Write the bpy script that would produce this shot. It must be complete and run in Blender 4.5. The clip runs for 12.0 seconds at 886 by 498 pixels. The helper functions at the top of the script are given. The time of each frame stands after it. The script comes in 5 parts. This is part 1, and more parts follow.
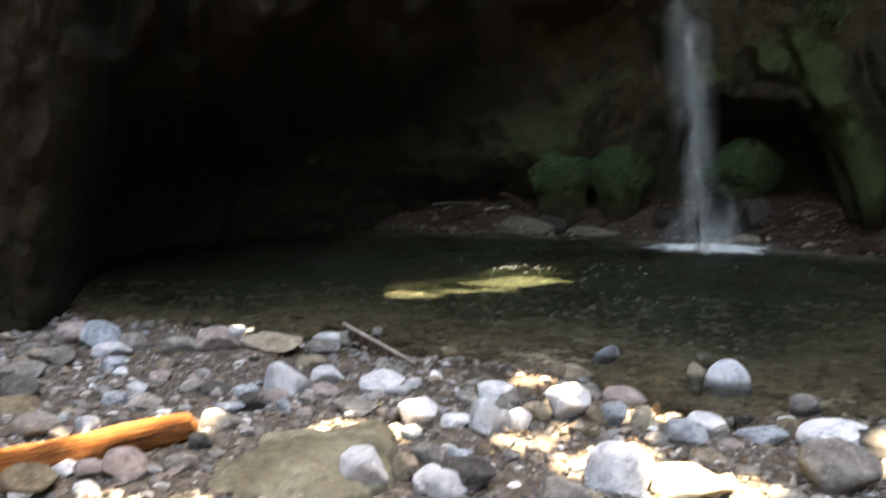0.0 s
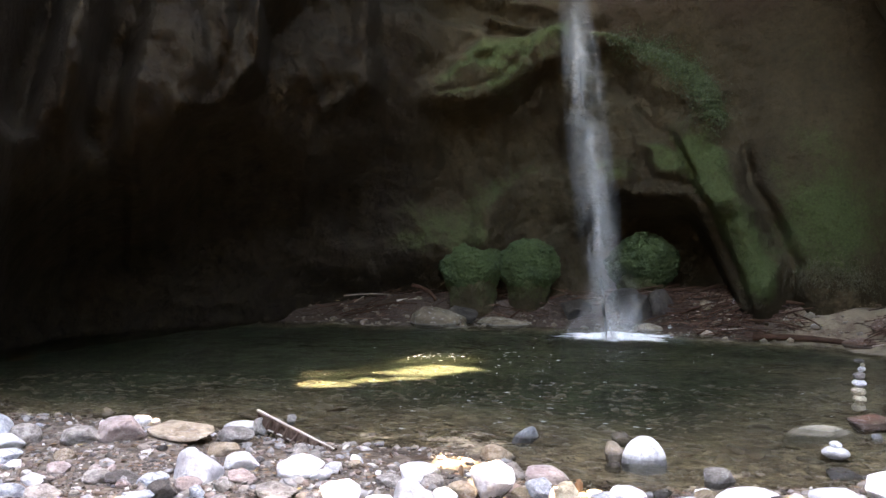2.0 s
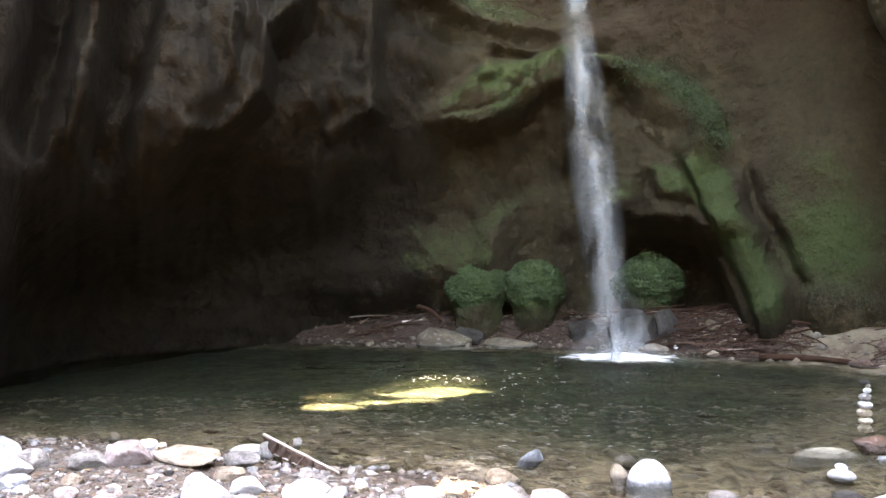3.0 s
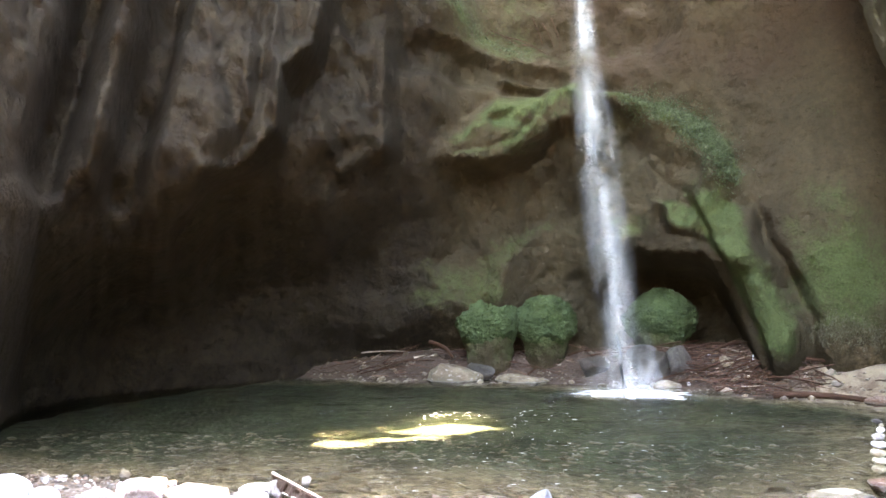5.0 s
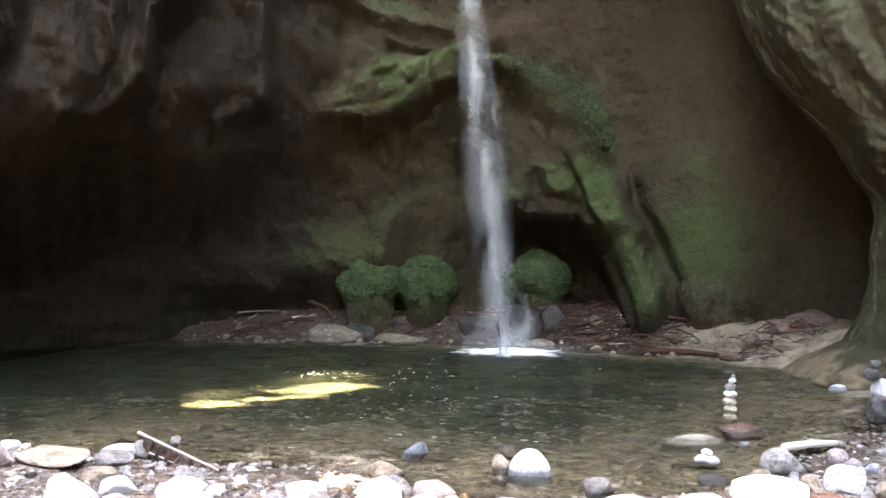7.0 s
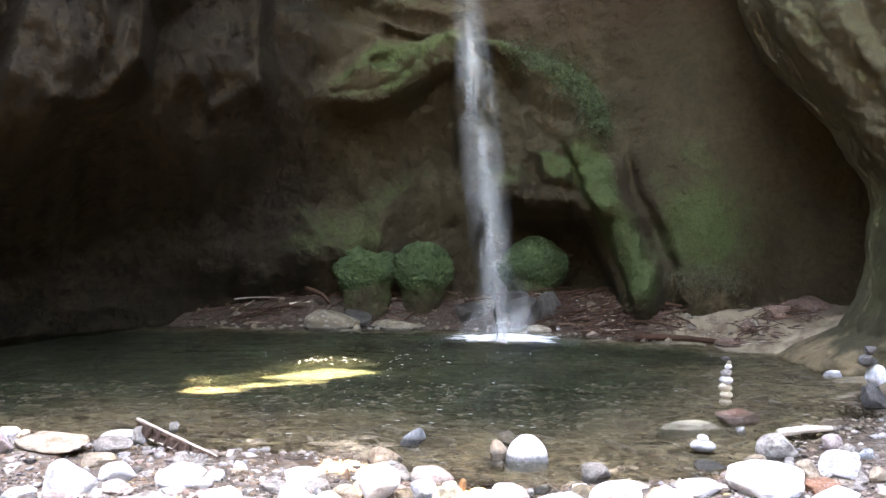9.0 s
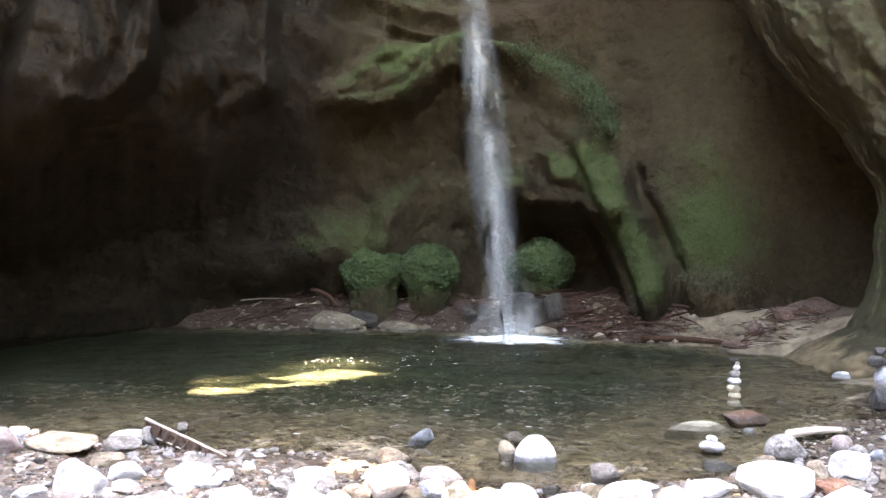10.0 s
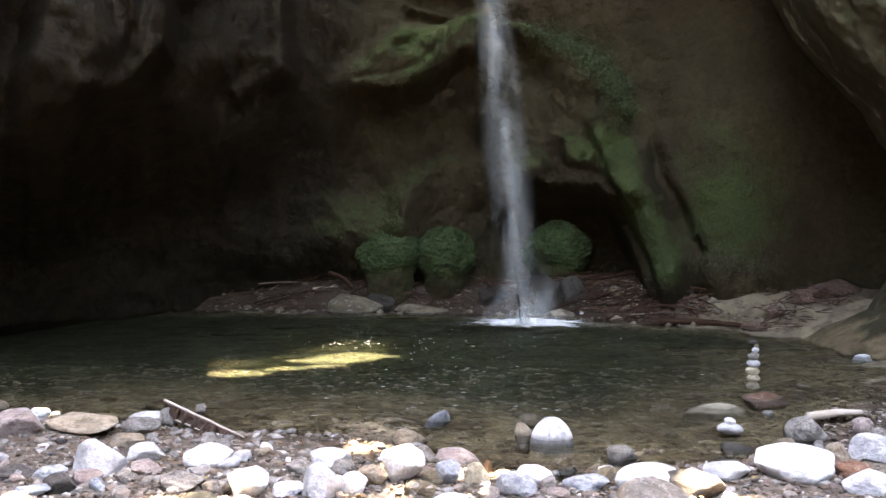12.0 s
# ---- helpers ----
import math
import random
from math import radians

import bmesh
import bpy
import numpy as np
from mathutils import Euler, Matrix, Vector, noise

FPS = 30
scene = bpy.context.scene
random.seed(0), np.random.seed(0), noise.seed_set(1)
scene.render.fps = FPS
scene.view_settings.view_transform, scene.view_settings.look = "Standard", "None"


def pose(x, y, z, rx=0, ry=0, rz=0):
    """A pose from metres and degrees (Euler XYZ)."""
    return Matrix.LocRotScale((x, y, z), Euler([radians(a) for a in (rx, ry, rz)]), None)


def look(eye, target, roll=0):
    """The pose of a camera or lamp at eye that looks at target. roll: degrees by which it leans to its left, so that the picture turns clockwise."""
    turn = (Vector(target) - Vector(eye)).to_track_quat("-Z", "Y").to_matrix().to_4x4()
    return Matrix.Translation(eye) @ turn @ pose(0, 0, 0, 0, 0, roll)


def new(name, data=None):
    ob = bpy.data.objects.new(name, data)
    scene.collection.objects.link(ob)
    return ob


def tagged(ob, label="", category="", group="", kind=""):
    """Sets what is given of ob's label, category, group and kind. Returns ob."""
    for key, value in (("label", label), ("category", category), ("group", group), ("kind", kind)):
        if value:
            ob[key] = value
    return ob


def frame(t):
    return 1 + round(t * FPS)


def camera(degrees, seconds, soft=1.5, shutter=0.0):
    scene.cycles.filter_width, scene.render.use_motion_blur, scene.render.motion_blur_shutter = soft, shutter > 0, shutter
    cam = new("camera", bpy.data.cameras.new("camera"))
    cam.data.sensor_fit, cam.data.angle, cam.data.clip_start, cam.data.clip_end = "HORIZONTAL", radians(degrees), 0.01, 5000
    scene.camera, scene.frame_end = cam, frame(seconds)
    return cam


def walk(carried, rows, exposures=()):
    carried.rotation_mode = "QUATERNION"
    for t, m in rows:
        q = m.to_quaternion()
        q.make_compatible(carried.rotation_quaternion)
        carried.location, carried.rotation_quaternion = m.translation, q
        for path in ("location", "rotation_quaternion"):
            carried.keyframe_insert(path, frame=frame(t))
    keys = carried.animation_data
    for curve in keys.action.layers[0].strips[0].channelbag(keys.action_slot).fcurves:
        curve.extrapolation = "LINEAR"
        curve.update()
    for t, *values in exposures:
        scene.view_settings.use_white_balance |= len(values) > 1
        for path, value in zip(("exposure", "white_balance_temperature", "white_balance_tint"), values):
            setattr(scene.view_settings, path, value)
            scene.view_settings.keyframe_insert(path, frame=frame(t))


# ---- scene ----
cam = camera(60.0, 12.0, 1.5, 0.5)
PATH = [
    (0, (-0.005, -0.08, 1.638), (-0.44, 1.855, 1.381), -0.3),
    (0.5, (-0.022, -0.097, 1.617), (-0.303, 1.883, 1.566), -0.0),
    (1, (-0.048, -0.147, 1.575), (-0.256, 1.842, 1.626), -0.2),
    (1.5, (-0.067, -0.135, 1.533), (-0.262, 1.855, 1.545), -0.2),
    (2, (-0.09, -0.146, 1.526), (-0.29, 1.844, 1.52), 0.1),
    (2.5, (-0.11, -0.169, 1.538), (-0.298, 1.822, 1.552), -0.1),
    (3, (-0.071, -0.194, 1.559), (-0.286, 1.794, 1.604), -0.2),
    (5, (-0.023, -0.253, 1.596), (-0.272, 1.727, 1.729), -0.2),
    (5.5, (-0.002, -0.242, 1.581), (-0.231, 1.739, 1.734), -0.0),
    (6, (-0.001, -0.197, 1.558), (-0.12, 1.794, 1.707), 0.2),
    (6.5, (0.016, -0.202, 1.546), (-0.012, 1.795, 1.642), 0.3),
    (7, (-0.009, -0.179, 1.528), (0.047, 1.82, 1.566), 0.4),
    (9, (-0.022, -0.184, 1.533), (0.044, 1.815, 1.535), 0.4),
    (9.5, (-0.033, -0.18, 1.528), (0.03, 1.819, 1.53), 0.4),
    (10, (-0.046, -0.183, 1.52), (0.007, 1.816, 1.527), 0.4),
    (10.5, (-0.038, -0.168, 1.506), (0.001, 1.832, 1.51), 0.3),
    (11, (-0.046, -0.164, 1.507), (-0.018, 1.836, 1.5), 0.3),
    (11.5, (-0.027, -0.166, 1.502), (-0.013, 1.834, 1.479), 0.2),
    (12, (-0.036, -0.16, 1.505), (-0.027, 1.839, 1.47), 0.2),
]
EXPOSURE = [(t, stops + 0.62, kelvin, tint) for t, stops, kelvin, tint in (
    (0, 3.7, 10700, 11), (0.5, 4.5, 10500, 15), (1, 5.55, 10700, 20), (1.5, 5.15, 10700, 20), (2, 4.75, 10700, 20), (2.5, 5.0, 10700, 20), (3, 5.5, 10700, 20), (5, 6.4, 10700, 20),
    (5.5, 6.85, 10700, 20), (6, 6.8, 10700, 20), (6.5, 6.35, 10700, 20), (7, 5.45, 10700, 20), (9, 5.5, 10700, 20), (9.5, 5.5, 10700, 20), (10, 5.5, 10700, 20), (10.5, 4.95, 10700, 20),
    (11, 4.7, 10700, 20), (11.5, 4.6, 10700, 20), (12, 4.6, 10700, 20))]
walk(cam, [(t, look(eye, target, roll)) for t, eye, target, roll in PATH], EXPOSURE)

# ---- light ----
SUN_TURN, SUN_HEIGHT = 20.0, 65.0      # degrees clockwise from +y, and above the horizon
world = bpy.data.worlds.new("sky")
scene.world = world
world.use_nodes = True
wn = world.node_tree
sky = wn.nodes.new("ShaderNodeTexSky")
sky.sky_type, sky.sun_disc = "NISHITA", False
sky.sun_elevation, sky.sun_rotation = radians(SUN_HEIGHT), radians(SUN_TURN)
wn.links.new(sky.outputs[0], wn.nodes["Background"].inputs[0])
wn.nodes["Background"].inputs[1].default_value = 0.15
sun = new("sun", bpy.data.lights.new("sun", "SUN"))
sun.data.energy, sun.data.angle, sun.data.color = 5.0, radians(0.55), (1.0, 0.96, 0.89)
sun_way = Vector((math.sin(radians(SUN_TURN)) * math.cos(radians(SUN_HEIGHT)),
                  math.cos(radians(SUN_TURN)) * math.cos(radians(SUN_HEIGHT)), math.sin(radians(SUN_HEIGHT))))
sun.matrix_world = look(sun_way * 60, (0, 0, 0))

# ---- materials ----
class Shade:
    """A small builder for node materials."""

    def __init__(self, name):
        self.mat = bpy.data.materials.new(name)
        self.mat.use_nodes = True
        self.t = self.mat.node_tree
        self.bsdf = self.t.nodes["Principled BSDF"]
        self.out = self.t.nodes["Material Output"]
        self.pos = self.node("ShaderNodeNewGeometry").outputs["Position"]
        self.obj = self.node("ShaderNodeTexCoord").outputs["Object"]

    def node(self, kind):
        return self.t.nodes.new(kind)

    def link(self, a, b):
        self.t.links.new(a, b)

    def noise(self, scale, detail=6.0, rough=0.6, at=None, stretch=None):
        at = at or self.pos
        if stretch:
            mp = self.node("ShaderNodeMapping")
            mp.inputs["Scale"].default_value = stretch
            self.link(at, mp.inputs["Vector"])
            at = mp.outputs[0]
        n = self.node("ShaderNodeTexNoise")
        n.inputs["Scale"].default_value, n.inputs["Detail"].default_value = scale, detail
        n.inputs["Roughness"].default_value = rough
        self.link(at, n.inputs["Vector"])
        return n.outputs["Fac"]

    def cells(self, scale, feature="F1", at=None, out="Distance"):
        v = self.node("ShaderNodeTexVoronoi")
        v.feature = feature
        v.inputs["Scale"].default_value = scale
        self.link(at or self.pos, v.inputs["Vector"])
        return v.outputs[out]

    def ramp(self, fac, *stops):
        r = self.node("ShaderNodeValToRGB")
        el = r.color_ramp.elements
        while len(el) < len(stops):
            el.new(0.5)
        for e, (p, c) in zip(el, stops):
            e.position, e.color = p, (c, c, c, 1) if isinstance(c, (int, float)) else (*c, 1)
        self.link(fac, r.inputs[0])
        return r.outputs[0]

    def mix(self, fac, a, b, how="MIX"):
        m = self.node("ShaderNodeMix")
        m.data_type, m.blend_type = "RGBA", how
        for i, v in ((0, fac), (6, a), (7, b)):
            sock = m.inputs[i]
            if isinstance(v, (int, float)):
                sock.default_value = (v, v, v, 1) if i else v
            elif isinstance(v, tuple):
                sock.default_value = (*v, 1)
            else:
                self.link(v, sock)
        return m.outputs[2]

    def maths(self, how, a, b=0.0):
        m = self.node("ShaderNodeMath")
        m.operation = how
        for sock, v in zip(m.inputs, (a, b)):
            if isinstance(v, (int, float)):
                sock.default_value = v
            else:
                self.link(v, sock)
        return m.outputs[0]

    def attr(self, name):
        a = self.node("ShaderNodeAttribute")
        a.attribute_name = name
        return a.outputs["Fac"]

    def rand(self):
        return self.node("ShaderNodeObjectInfo").outputs["Random"]

    def island(self):
        return self.node("ShaderNodeNewGeometry").outputs["Random Per Island"]

    def normal_z(self):
        s = self.node("ShaderNodeSeparateXYZ")
        self.link(self.node("ShaderNodeNewGeometry").outputs["Normal"], s.inputs[0])
        return s.outputs["Z"]

    def bump(self, height, strength=0.5, dist=0.05, below=None):
        b = self.node("ShaderNodeBump")
        b.inputs["Strength"].default_value, b.inputs["Distance"].default_value = strength, dist
        self.link(height, b.inputs["Height"])
        if below is not None:
            self.link(below, b.inputs["Normal"])
        return b.outputs[0]

    def done(self, colour, rough=0.8, normal=None, spec=0.4):
        for sock, v in ((self.bsdf.inputs["Base Color"], colour), (self.bsdf.inputs["Roughness"], rough)):
            if isinstance(v, (int, float)):
                sock.default_value = v
            elif isinstance(v, tuple):
                sock.default_value = (*v, 1)
            else:
                self.link(v, sock)
        self.bsdf.inputs["Specular IOR Level"].default_value = spec
        if normal is not None:
            self.link(normal, self.bsdf.inputs["Normal"])
        return self.mat


def rock_material(name, dark, mid, light, moss_dark, moss_light, moss_amount=0.5, calm=1.0):
    s = Shade(name)
    big = s.noise(0.45, 5, 0.6)
    lumps = s.noise(2.6, 9, 0.65)
    grain = s.noise(9.0, 8, 0.7)
    streak = s.noise(1.3, 5, 0.6, stretch=(1.0, 1.0, 0.45))
    base = s.ramp(big, (0.3, dark), (0.5, mid), (0.72, light))
    base = s.mix(s.ramp(streak, (0.42, 0.0), (0.68, 0.75 * calm)), base, dark)
    base = s.mix(s.ramp(grain, (0.35, 0.55), (0.65, 0.0)), base, tuple(c * 0.55 for c in dark))
    # darker rock colour over the dim side, with shade put into it
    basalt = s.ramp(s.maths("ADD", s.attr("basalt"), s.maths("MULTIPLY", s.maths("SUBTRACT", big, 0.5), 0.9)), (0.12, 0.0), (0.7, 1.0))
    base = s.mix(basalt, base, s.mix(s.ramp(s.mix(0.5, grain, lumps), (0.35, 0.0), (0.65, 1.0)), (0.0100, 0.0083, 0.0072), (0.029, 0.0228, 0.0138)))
    base = s.mix(s.maths("MULTIPLY", s.attr("rust"), s.ramp(streak, (0.35, 0.15), (0.6, 0.6))), base, s.mix(grain, (0.020, 0.0115, 0.0075), (0.044, 0.026, 0.0165)))
    base = s.mix(s.ramp(s.maths("ADD", s.attr("earth"), s.maths("MULTIPLY", s.maths("SUBTRACT", lumps, 0.5), 1.2)), (0.48, 0.0), (0.75, 0.9)), base, s.mix(grain, (0.085, 0.062, 0.038), (0.21, 0.16, 0.10)))
    patch = s.mix(0.35, s.noise(1.1, 7, 0.7), s.noise(4.2, 6, 0.7))
    fine = s.noise(26.0, 4, 0.7)
    amount = s.maths("ADD", s.attr("moss"), s.maths("MULTIPLY", s.maths("SUBTRACT", patch, 0.5), 2.1))
    amount = s.maths("ADD", amount, s.maths("MULTIPLY", s.normal_z(), 0.25))
    amount = s.maths("ADD", amount, s.maths("MULTIPLY", s.maths("SUBTRACT", fine, 0.5), 0.5))
    moss = s.ramp(fine, (0.3, moss_dark), (0.7, moss_light))
    col = s.mix(s.ramp(amount, (moss_amount - 0.06, 0.0), (moss_amount + 0.36, 0.92)), base, moss)
    pits = s.cells(5.5)
    n = s.bump(lumps, 0.9 * calm, 0.28)
    n = s.bump(pits, 0.35, 0.06, n)
    n = s.bump(fine, 0.6, 0.025, n)
    return s.done(col, s.ramp(grain, (0.3, 0.75), (0.7, 0.95)), n, 0.07)


ROCK = rock_material("cave_rock", (0.030, 0.0235, 0.0145), (0.049, 0.039, 0.0225), (0.066, 0.053, 0.030),
                     (0.026, 0.037, 0.0145), (0.052, 0.074, 0.028), 0.50)
COLUMN = rock_material("column_rock", (0.036, 0.032, 0.020), (0.052, 0.046, 0.028), (0.066, 0.059, 0.036),
                       (0.026, 0.033, 0.014), (0.064, 0.072, 0.030), 0.42, 0.45)


def moss_material():
    s = Shade("moss")
    tuft = s.noise(22, 6, 0.75)
    big = s.noise(3.0, 4, 0.6)
    c = s.mix(s.ramp(big, (0.35, 0.0), (0.65, 1.0)), (0.018, 0.034, 0.015), (0.036, 0.060, 0.024))
    c = s.mix(s.ramp(tuft, (0.4, 0.0), (0.75, 0.8)), c, (0.066, 0.098, 0.038))
    lump = s.cells(16)
    return s.done(c, 0.95, s.bump(tuft, 0.9, 0.05, s.bump(lump, 0.7, 0.06)), 0.15)


MOSS = moss_material()


def stone_material(name, dark, light, vein=(0.6, 0.6, 0.58), veins=0.35):
    s = Shade(name)
    at = s.obj
    shift = s.node("ShaderNodeVectorMath")
    shift.operation = "ADD"
    s.link(s.obj, shift.inputs[0])
    both = s.node("ShaderNodeCombineXYZ")
    r = s.rand()
    for i, k in enumerate((17.0, 31.0, 47.0)):
        s.link(s.maths("MULTIPLY", r, k), both.inputs[i])
    s.link(both.outputs[0], shift.inputs[1])
    at = shift.outputs[0]
    mottled = s.noise(2.2, 8, 0.65, at)
    grain = s.noise(30, 4, 0.7, at)
    c = s.ramp(mottled, (0.36, dark), (0.60, light))
    tone = s.ramp(r, (0.0, 0.72), (1.0, 1.18))
    c = s.mix(1.0, c, tone, "MULTIPLY")
    c = s.mix(s.ramp(s.noise(1.4, 3, 0.55, at), (0.485, 0.0), (0.5, veins), (0.515, 0.0)), c, vein)
    marble = s.noise(4.6, 7, 0.72, at)
    c = s.mix(s.ramp(marble, (0.38, 0.75), (0.50, 0.0)), c, tuple(v * 0.6 for v in dark))
    c = s.mix(s.ramp(s.noise(13, 5, 0.7, at), (0.56, 0.0), (0.68, 0.4)), c, vein)
    c = s.mix(s.ramp(grain, (0.3, 0.35), (0.55, 0.0)), c, tuple(v * 0.5 for v in dark))
    z = s.node("ShaderNodeSeparateXYZ")
    s.link(s.pos, z.inputs[0])
    edge = s.maths("ADD", z.outputs["Z"], s.maths("MULTIPLY", grain, 0.03))
    wet = s.ramp(edge, (0.05, 1.0), (0.088, 0.0))
    c = s.mix(s.maths("MULTIPLY", wet, 0.72), c, (0.03, 0.03, 0.025))
    n = s.bump(mottled, 0.45, 0.2, s.bump(marble, 0.5, 0.08, s.bump(grain, 0.4, 0.04)))
    return s.done(c, s.ramp(wet, (0.0, 0.78), (1.0, 0.25)), n, 0.4)


GREY = stone_material("grey_stone", (0.165, 0.154, 0.143), (0.38, 0.36, 0.335))
BLUE = stone_material("blue_grey_stone", (0.22, 0.265, 0.31), (0.52, 0.575, 0.63), (0.7, 0.7, 0.7))
WHITE = stone_material("pale_stone", (0.60, 0.635, 0.69), (0.88, 0.90, 0.91), (0.44, 0.45, 0.48), 0.25)
TAN = stone_material("tan_stone", (0.24, 0.19, 0.135), (0.45, 0.37, 0.28))
ROSE = stone_material("rose_stone", (0.28, 0.22, 0.21), (0.48, 0.40, 0.38))
DARK = stone_material("dark_stone", (0.045, 0.043, 0.042), (0.11, 0.105, 0.10), (0.3, 0.3, 0.3), 0.2)
RED = stone_material("red_stone", (0.14, 0.06, 0.035), (0.27, 0.13, 0.08))
WET = stone_material("wet_rock", (0.018, 0.016, 0.013), (0.050, 0.043, 0.034), (0.15, 0.14, 0.12), 0.15)
EARTH_CLOD = stone_material("earth_clod", (0.075, 0.040, 0.027), (0.165, 0.098, 0.068), veins=0.0)
OLIVE = stone_material("olive_stone", (0.11, 0.086, 0.054), (0.25, 0.205, 0.135), veins=0.1)
GREEN = stone_material("green_stone", (0.07, 0.11, 0.09), (0.17, 0.24, 0.20), veins=0.2)
CREAM = stone_material("cream_stone", (0.42, 0.37, 0.26), (0.66, 0.60, 0.46), veins=0.1)


def pebble_material(name, wet):
    """Loose mixed pebbles, each with its own colour."""
    s = Shade(name)
    r = s.island()
    if wet:
        c = s.ramp(r, (0.0, (0.075, 0.060, 0.040)), (0.3, (0.125, 0.100, 0.066)), (0.55, (0.15, 0.121, 0.082)), (0.8, (0.11, 0.093, 0.069)), (0.97, (0.20, 0.163, 0.112)), (1.0, (0.30, 0.255, 0.185)))
    else:
        c = s.ramp(r, (0.0, (0.036, 0.032, 0.029)), (0.2, (0.095, 0.086, 0.078)), (0.4, (0.085, 0.058, 0.040)), (0.55, (0.19, 0.175, 0.16)),
                   (0.7, (0.075, 0.075, 0.08)), (0.85, (0.16, 0.11, 0.09)), (1.0, (0.46, 0.44, 0.41)))
    g = s.noise(40, 4, 0.7)
    c = s.mix(s.ramp(g, (0.3, 0.4), (0.6, 0.0)), c, (0.05, 0.045, 0.04))
    rough = 0.35
    if not wet:                                  # soaked near the water's level
        z = s.node("ShaderNodeSeparateXYZ")
        s.link(s.pos, z.inputs[0])
        soak = s.ramp(s.maths("ADD", z.outputs["Z"], s.maths("MULTIPLY", g, 0.03)), (0.05, 1.0), (0.095, 0.0))
        c = s.mix(soak, c, s.mix(1.0, c, (0.52, 0.45, 0.38), "MULTIPLY"))
        rough = s.ramp(soak, (0.0, 0.75), (1.0, 0.3))
    return s.done(c, rough, s.bump(g, 0.4, 0.01), 0.4)


PEBBLE = pebble_material("mixed_pebbles", False)
BED_PEBBLE = pebble_material("bed_pebbles", True)


def chip_material():
    """Angular chips, mostly pale and blue-grey."""
    s = Shade("stone_chips")
    c = s.ramp(s.island(), (0.0, (0.10, 0.098, 0.095)), (0.25, (0.27, 0.275, 0.28)), (0.45, (0.19, 0.15, 0.12)), (0.6, (0.34, 0.345, 0.35)), (0.72, (0.14, 0.135, 0.135)), (0.88, (0.24, 0.175, 0.145)), (0.93, (0.5, 0.5, 0.5)), (1.0, (0.72, 0.72, 0.71)))
    g = s.noise(32, 5, 0.7)
    c = s.mix(s.ramp(g, (0.34, 0.55), (0.58, 0.0)), c, (0.08, 0.078, 0.08))
    return s.done(c, 0.75, s.bump(g, 0.5, 0.015), 0.4)


CHIP = chip_material()


def ground_material():
    s = Shade("gravel")
    cell = s.cells(13, out="Color")
    dist = s.cells(13)
    small = s.cells(38, out="Color")
    sep = s.node("ShaderNodeSeparateColor")
    s.link(cell, sep.inputs[0])
    sep2 = s.node("ShaderNodeSeparateColor")
    s.link(small, sep2.inputs[0])
    a = s.ramp(sep.outputs[0], (0.0, (0.036, 0.031, 0.026)), (0.35, (0.080, 0.066, 0.053)), (0.6, (0.062, 0.043, 0.031)), (1.0, (0.17, 0.152, 0.13)))
    b = s.ramp(sep2.outputs[1], (0.0, (0.036, 0.029, 0.023)), (0.5, (0.082, 0.064, 0.051)), (1.0, (0.18, 0.16, 0.14)))
    patch = s.noise(0.9, 5, 0.6)
    gravel = s.mix(s.ramp(patch, (0.42, 0.0), (0.6, 1.0)), a, b)
    sand = s.mix(s.noise(18, 6, 0.7), (0.135, 0.105, 0.072), (0.29, 0.235, 0.162))
    sand = s.mix(s.ramp(s.noise(3.2, 6, 0.7), (0.45, 0.0), (0.62, 0.75)), sand, (0.075, 0.050, 0.033))
    c = s.mix(s.attr("sand"), gravel, sand)
    bed = s.mix(s.ramp(patch, (0.3, 0.0), (0.7, 1.0)), (0.075, 0.060, 0.038), (0.36, 0.30, 0.20))
    bed = s.mix(0.35, bed, a)
    # dark and light blots in the bed's colour, standing in for ripple streaks
    ripple_blots = s.mix(0.45, s.noise(5.0, 5, 0.65), s.noise(11.0, 4, 0.65))
    bed = s.mix(s.ramp(ripple_blots, (0.40, 0.85), (0.50, 0.0)), bed, (0.030, 0.024, 0.016))
    bed = s.mix(s.ramp(ripple_blots, (0.52, 0.0), (0.62, 0.8)), bed, (0.36, 0.30, 0.21))
    c = s.mix(s.attr("bed"), c, bed)
    soil = s.mix(s.noise(6, 6, 0.7), (0.020, 0.013, 0.009), (0.080, 0.054, 0.039))
    c = s.mix(s.attr("soil"), c, soil)
    c = s.mix(s.attr("soaked"), c, s.mix(1.0, c, (0.50, 0.43, 0.36), "MULTIPLY"))
    # dark green of the water and mirrored dark rock, put into the bed's colour
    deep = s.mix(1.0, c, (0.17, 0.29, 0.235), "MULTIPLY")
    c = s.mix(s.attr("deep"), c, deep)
    h = s.mix(s.attr("sand"), s.maths("SUBTRACT", 1.0, dist), s.noise(18, 6, 0.7))
    n = s.bump(h, 0.8, 0.04, s.bump(s.noise(60, 3, 0.7), 0.5, 0.01))
    return s.done(c, 0.85, n, 0.3)


GROUND = ground_material()


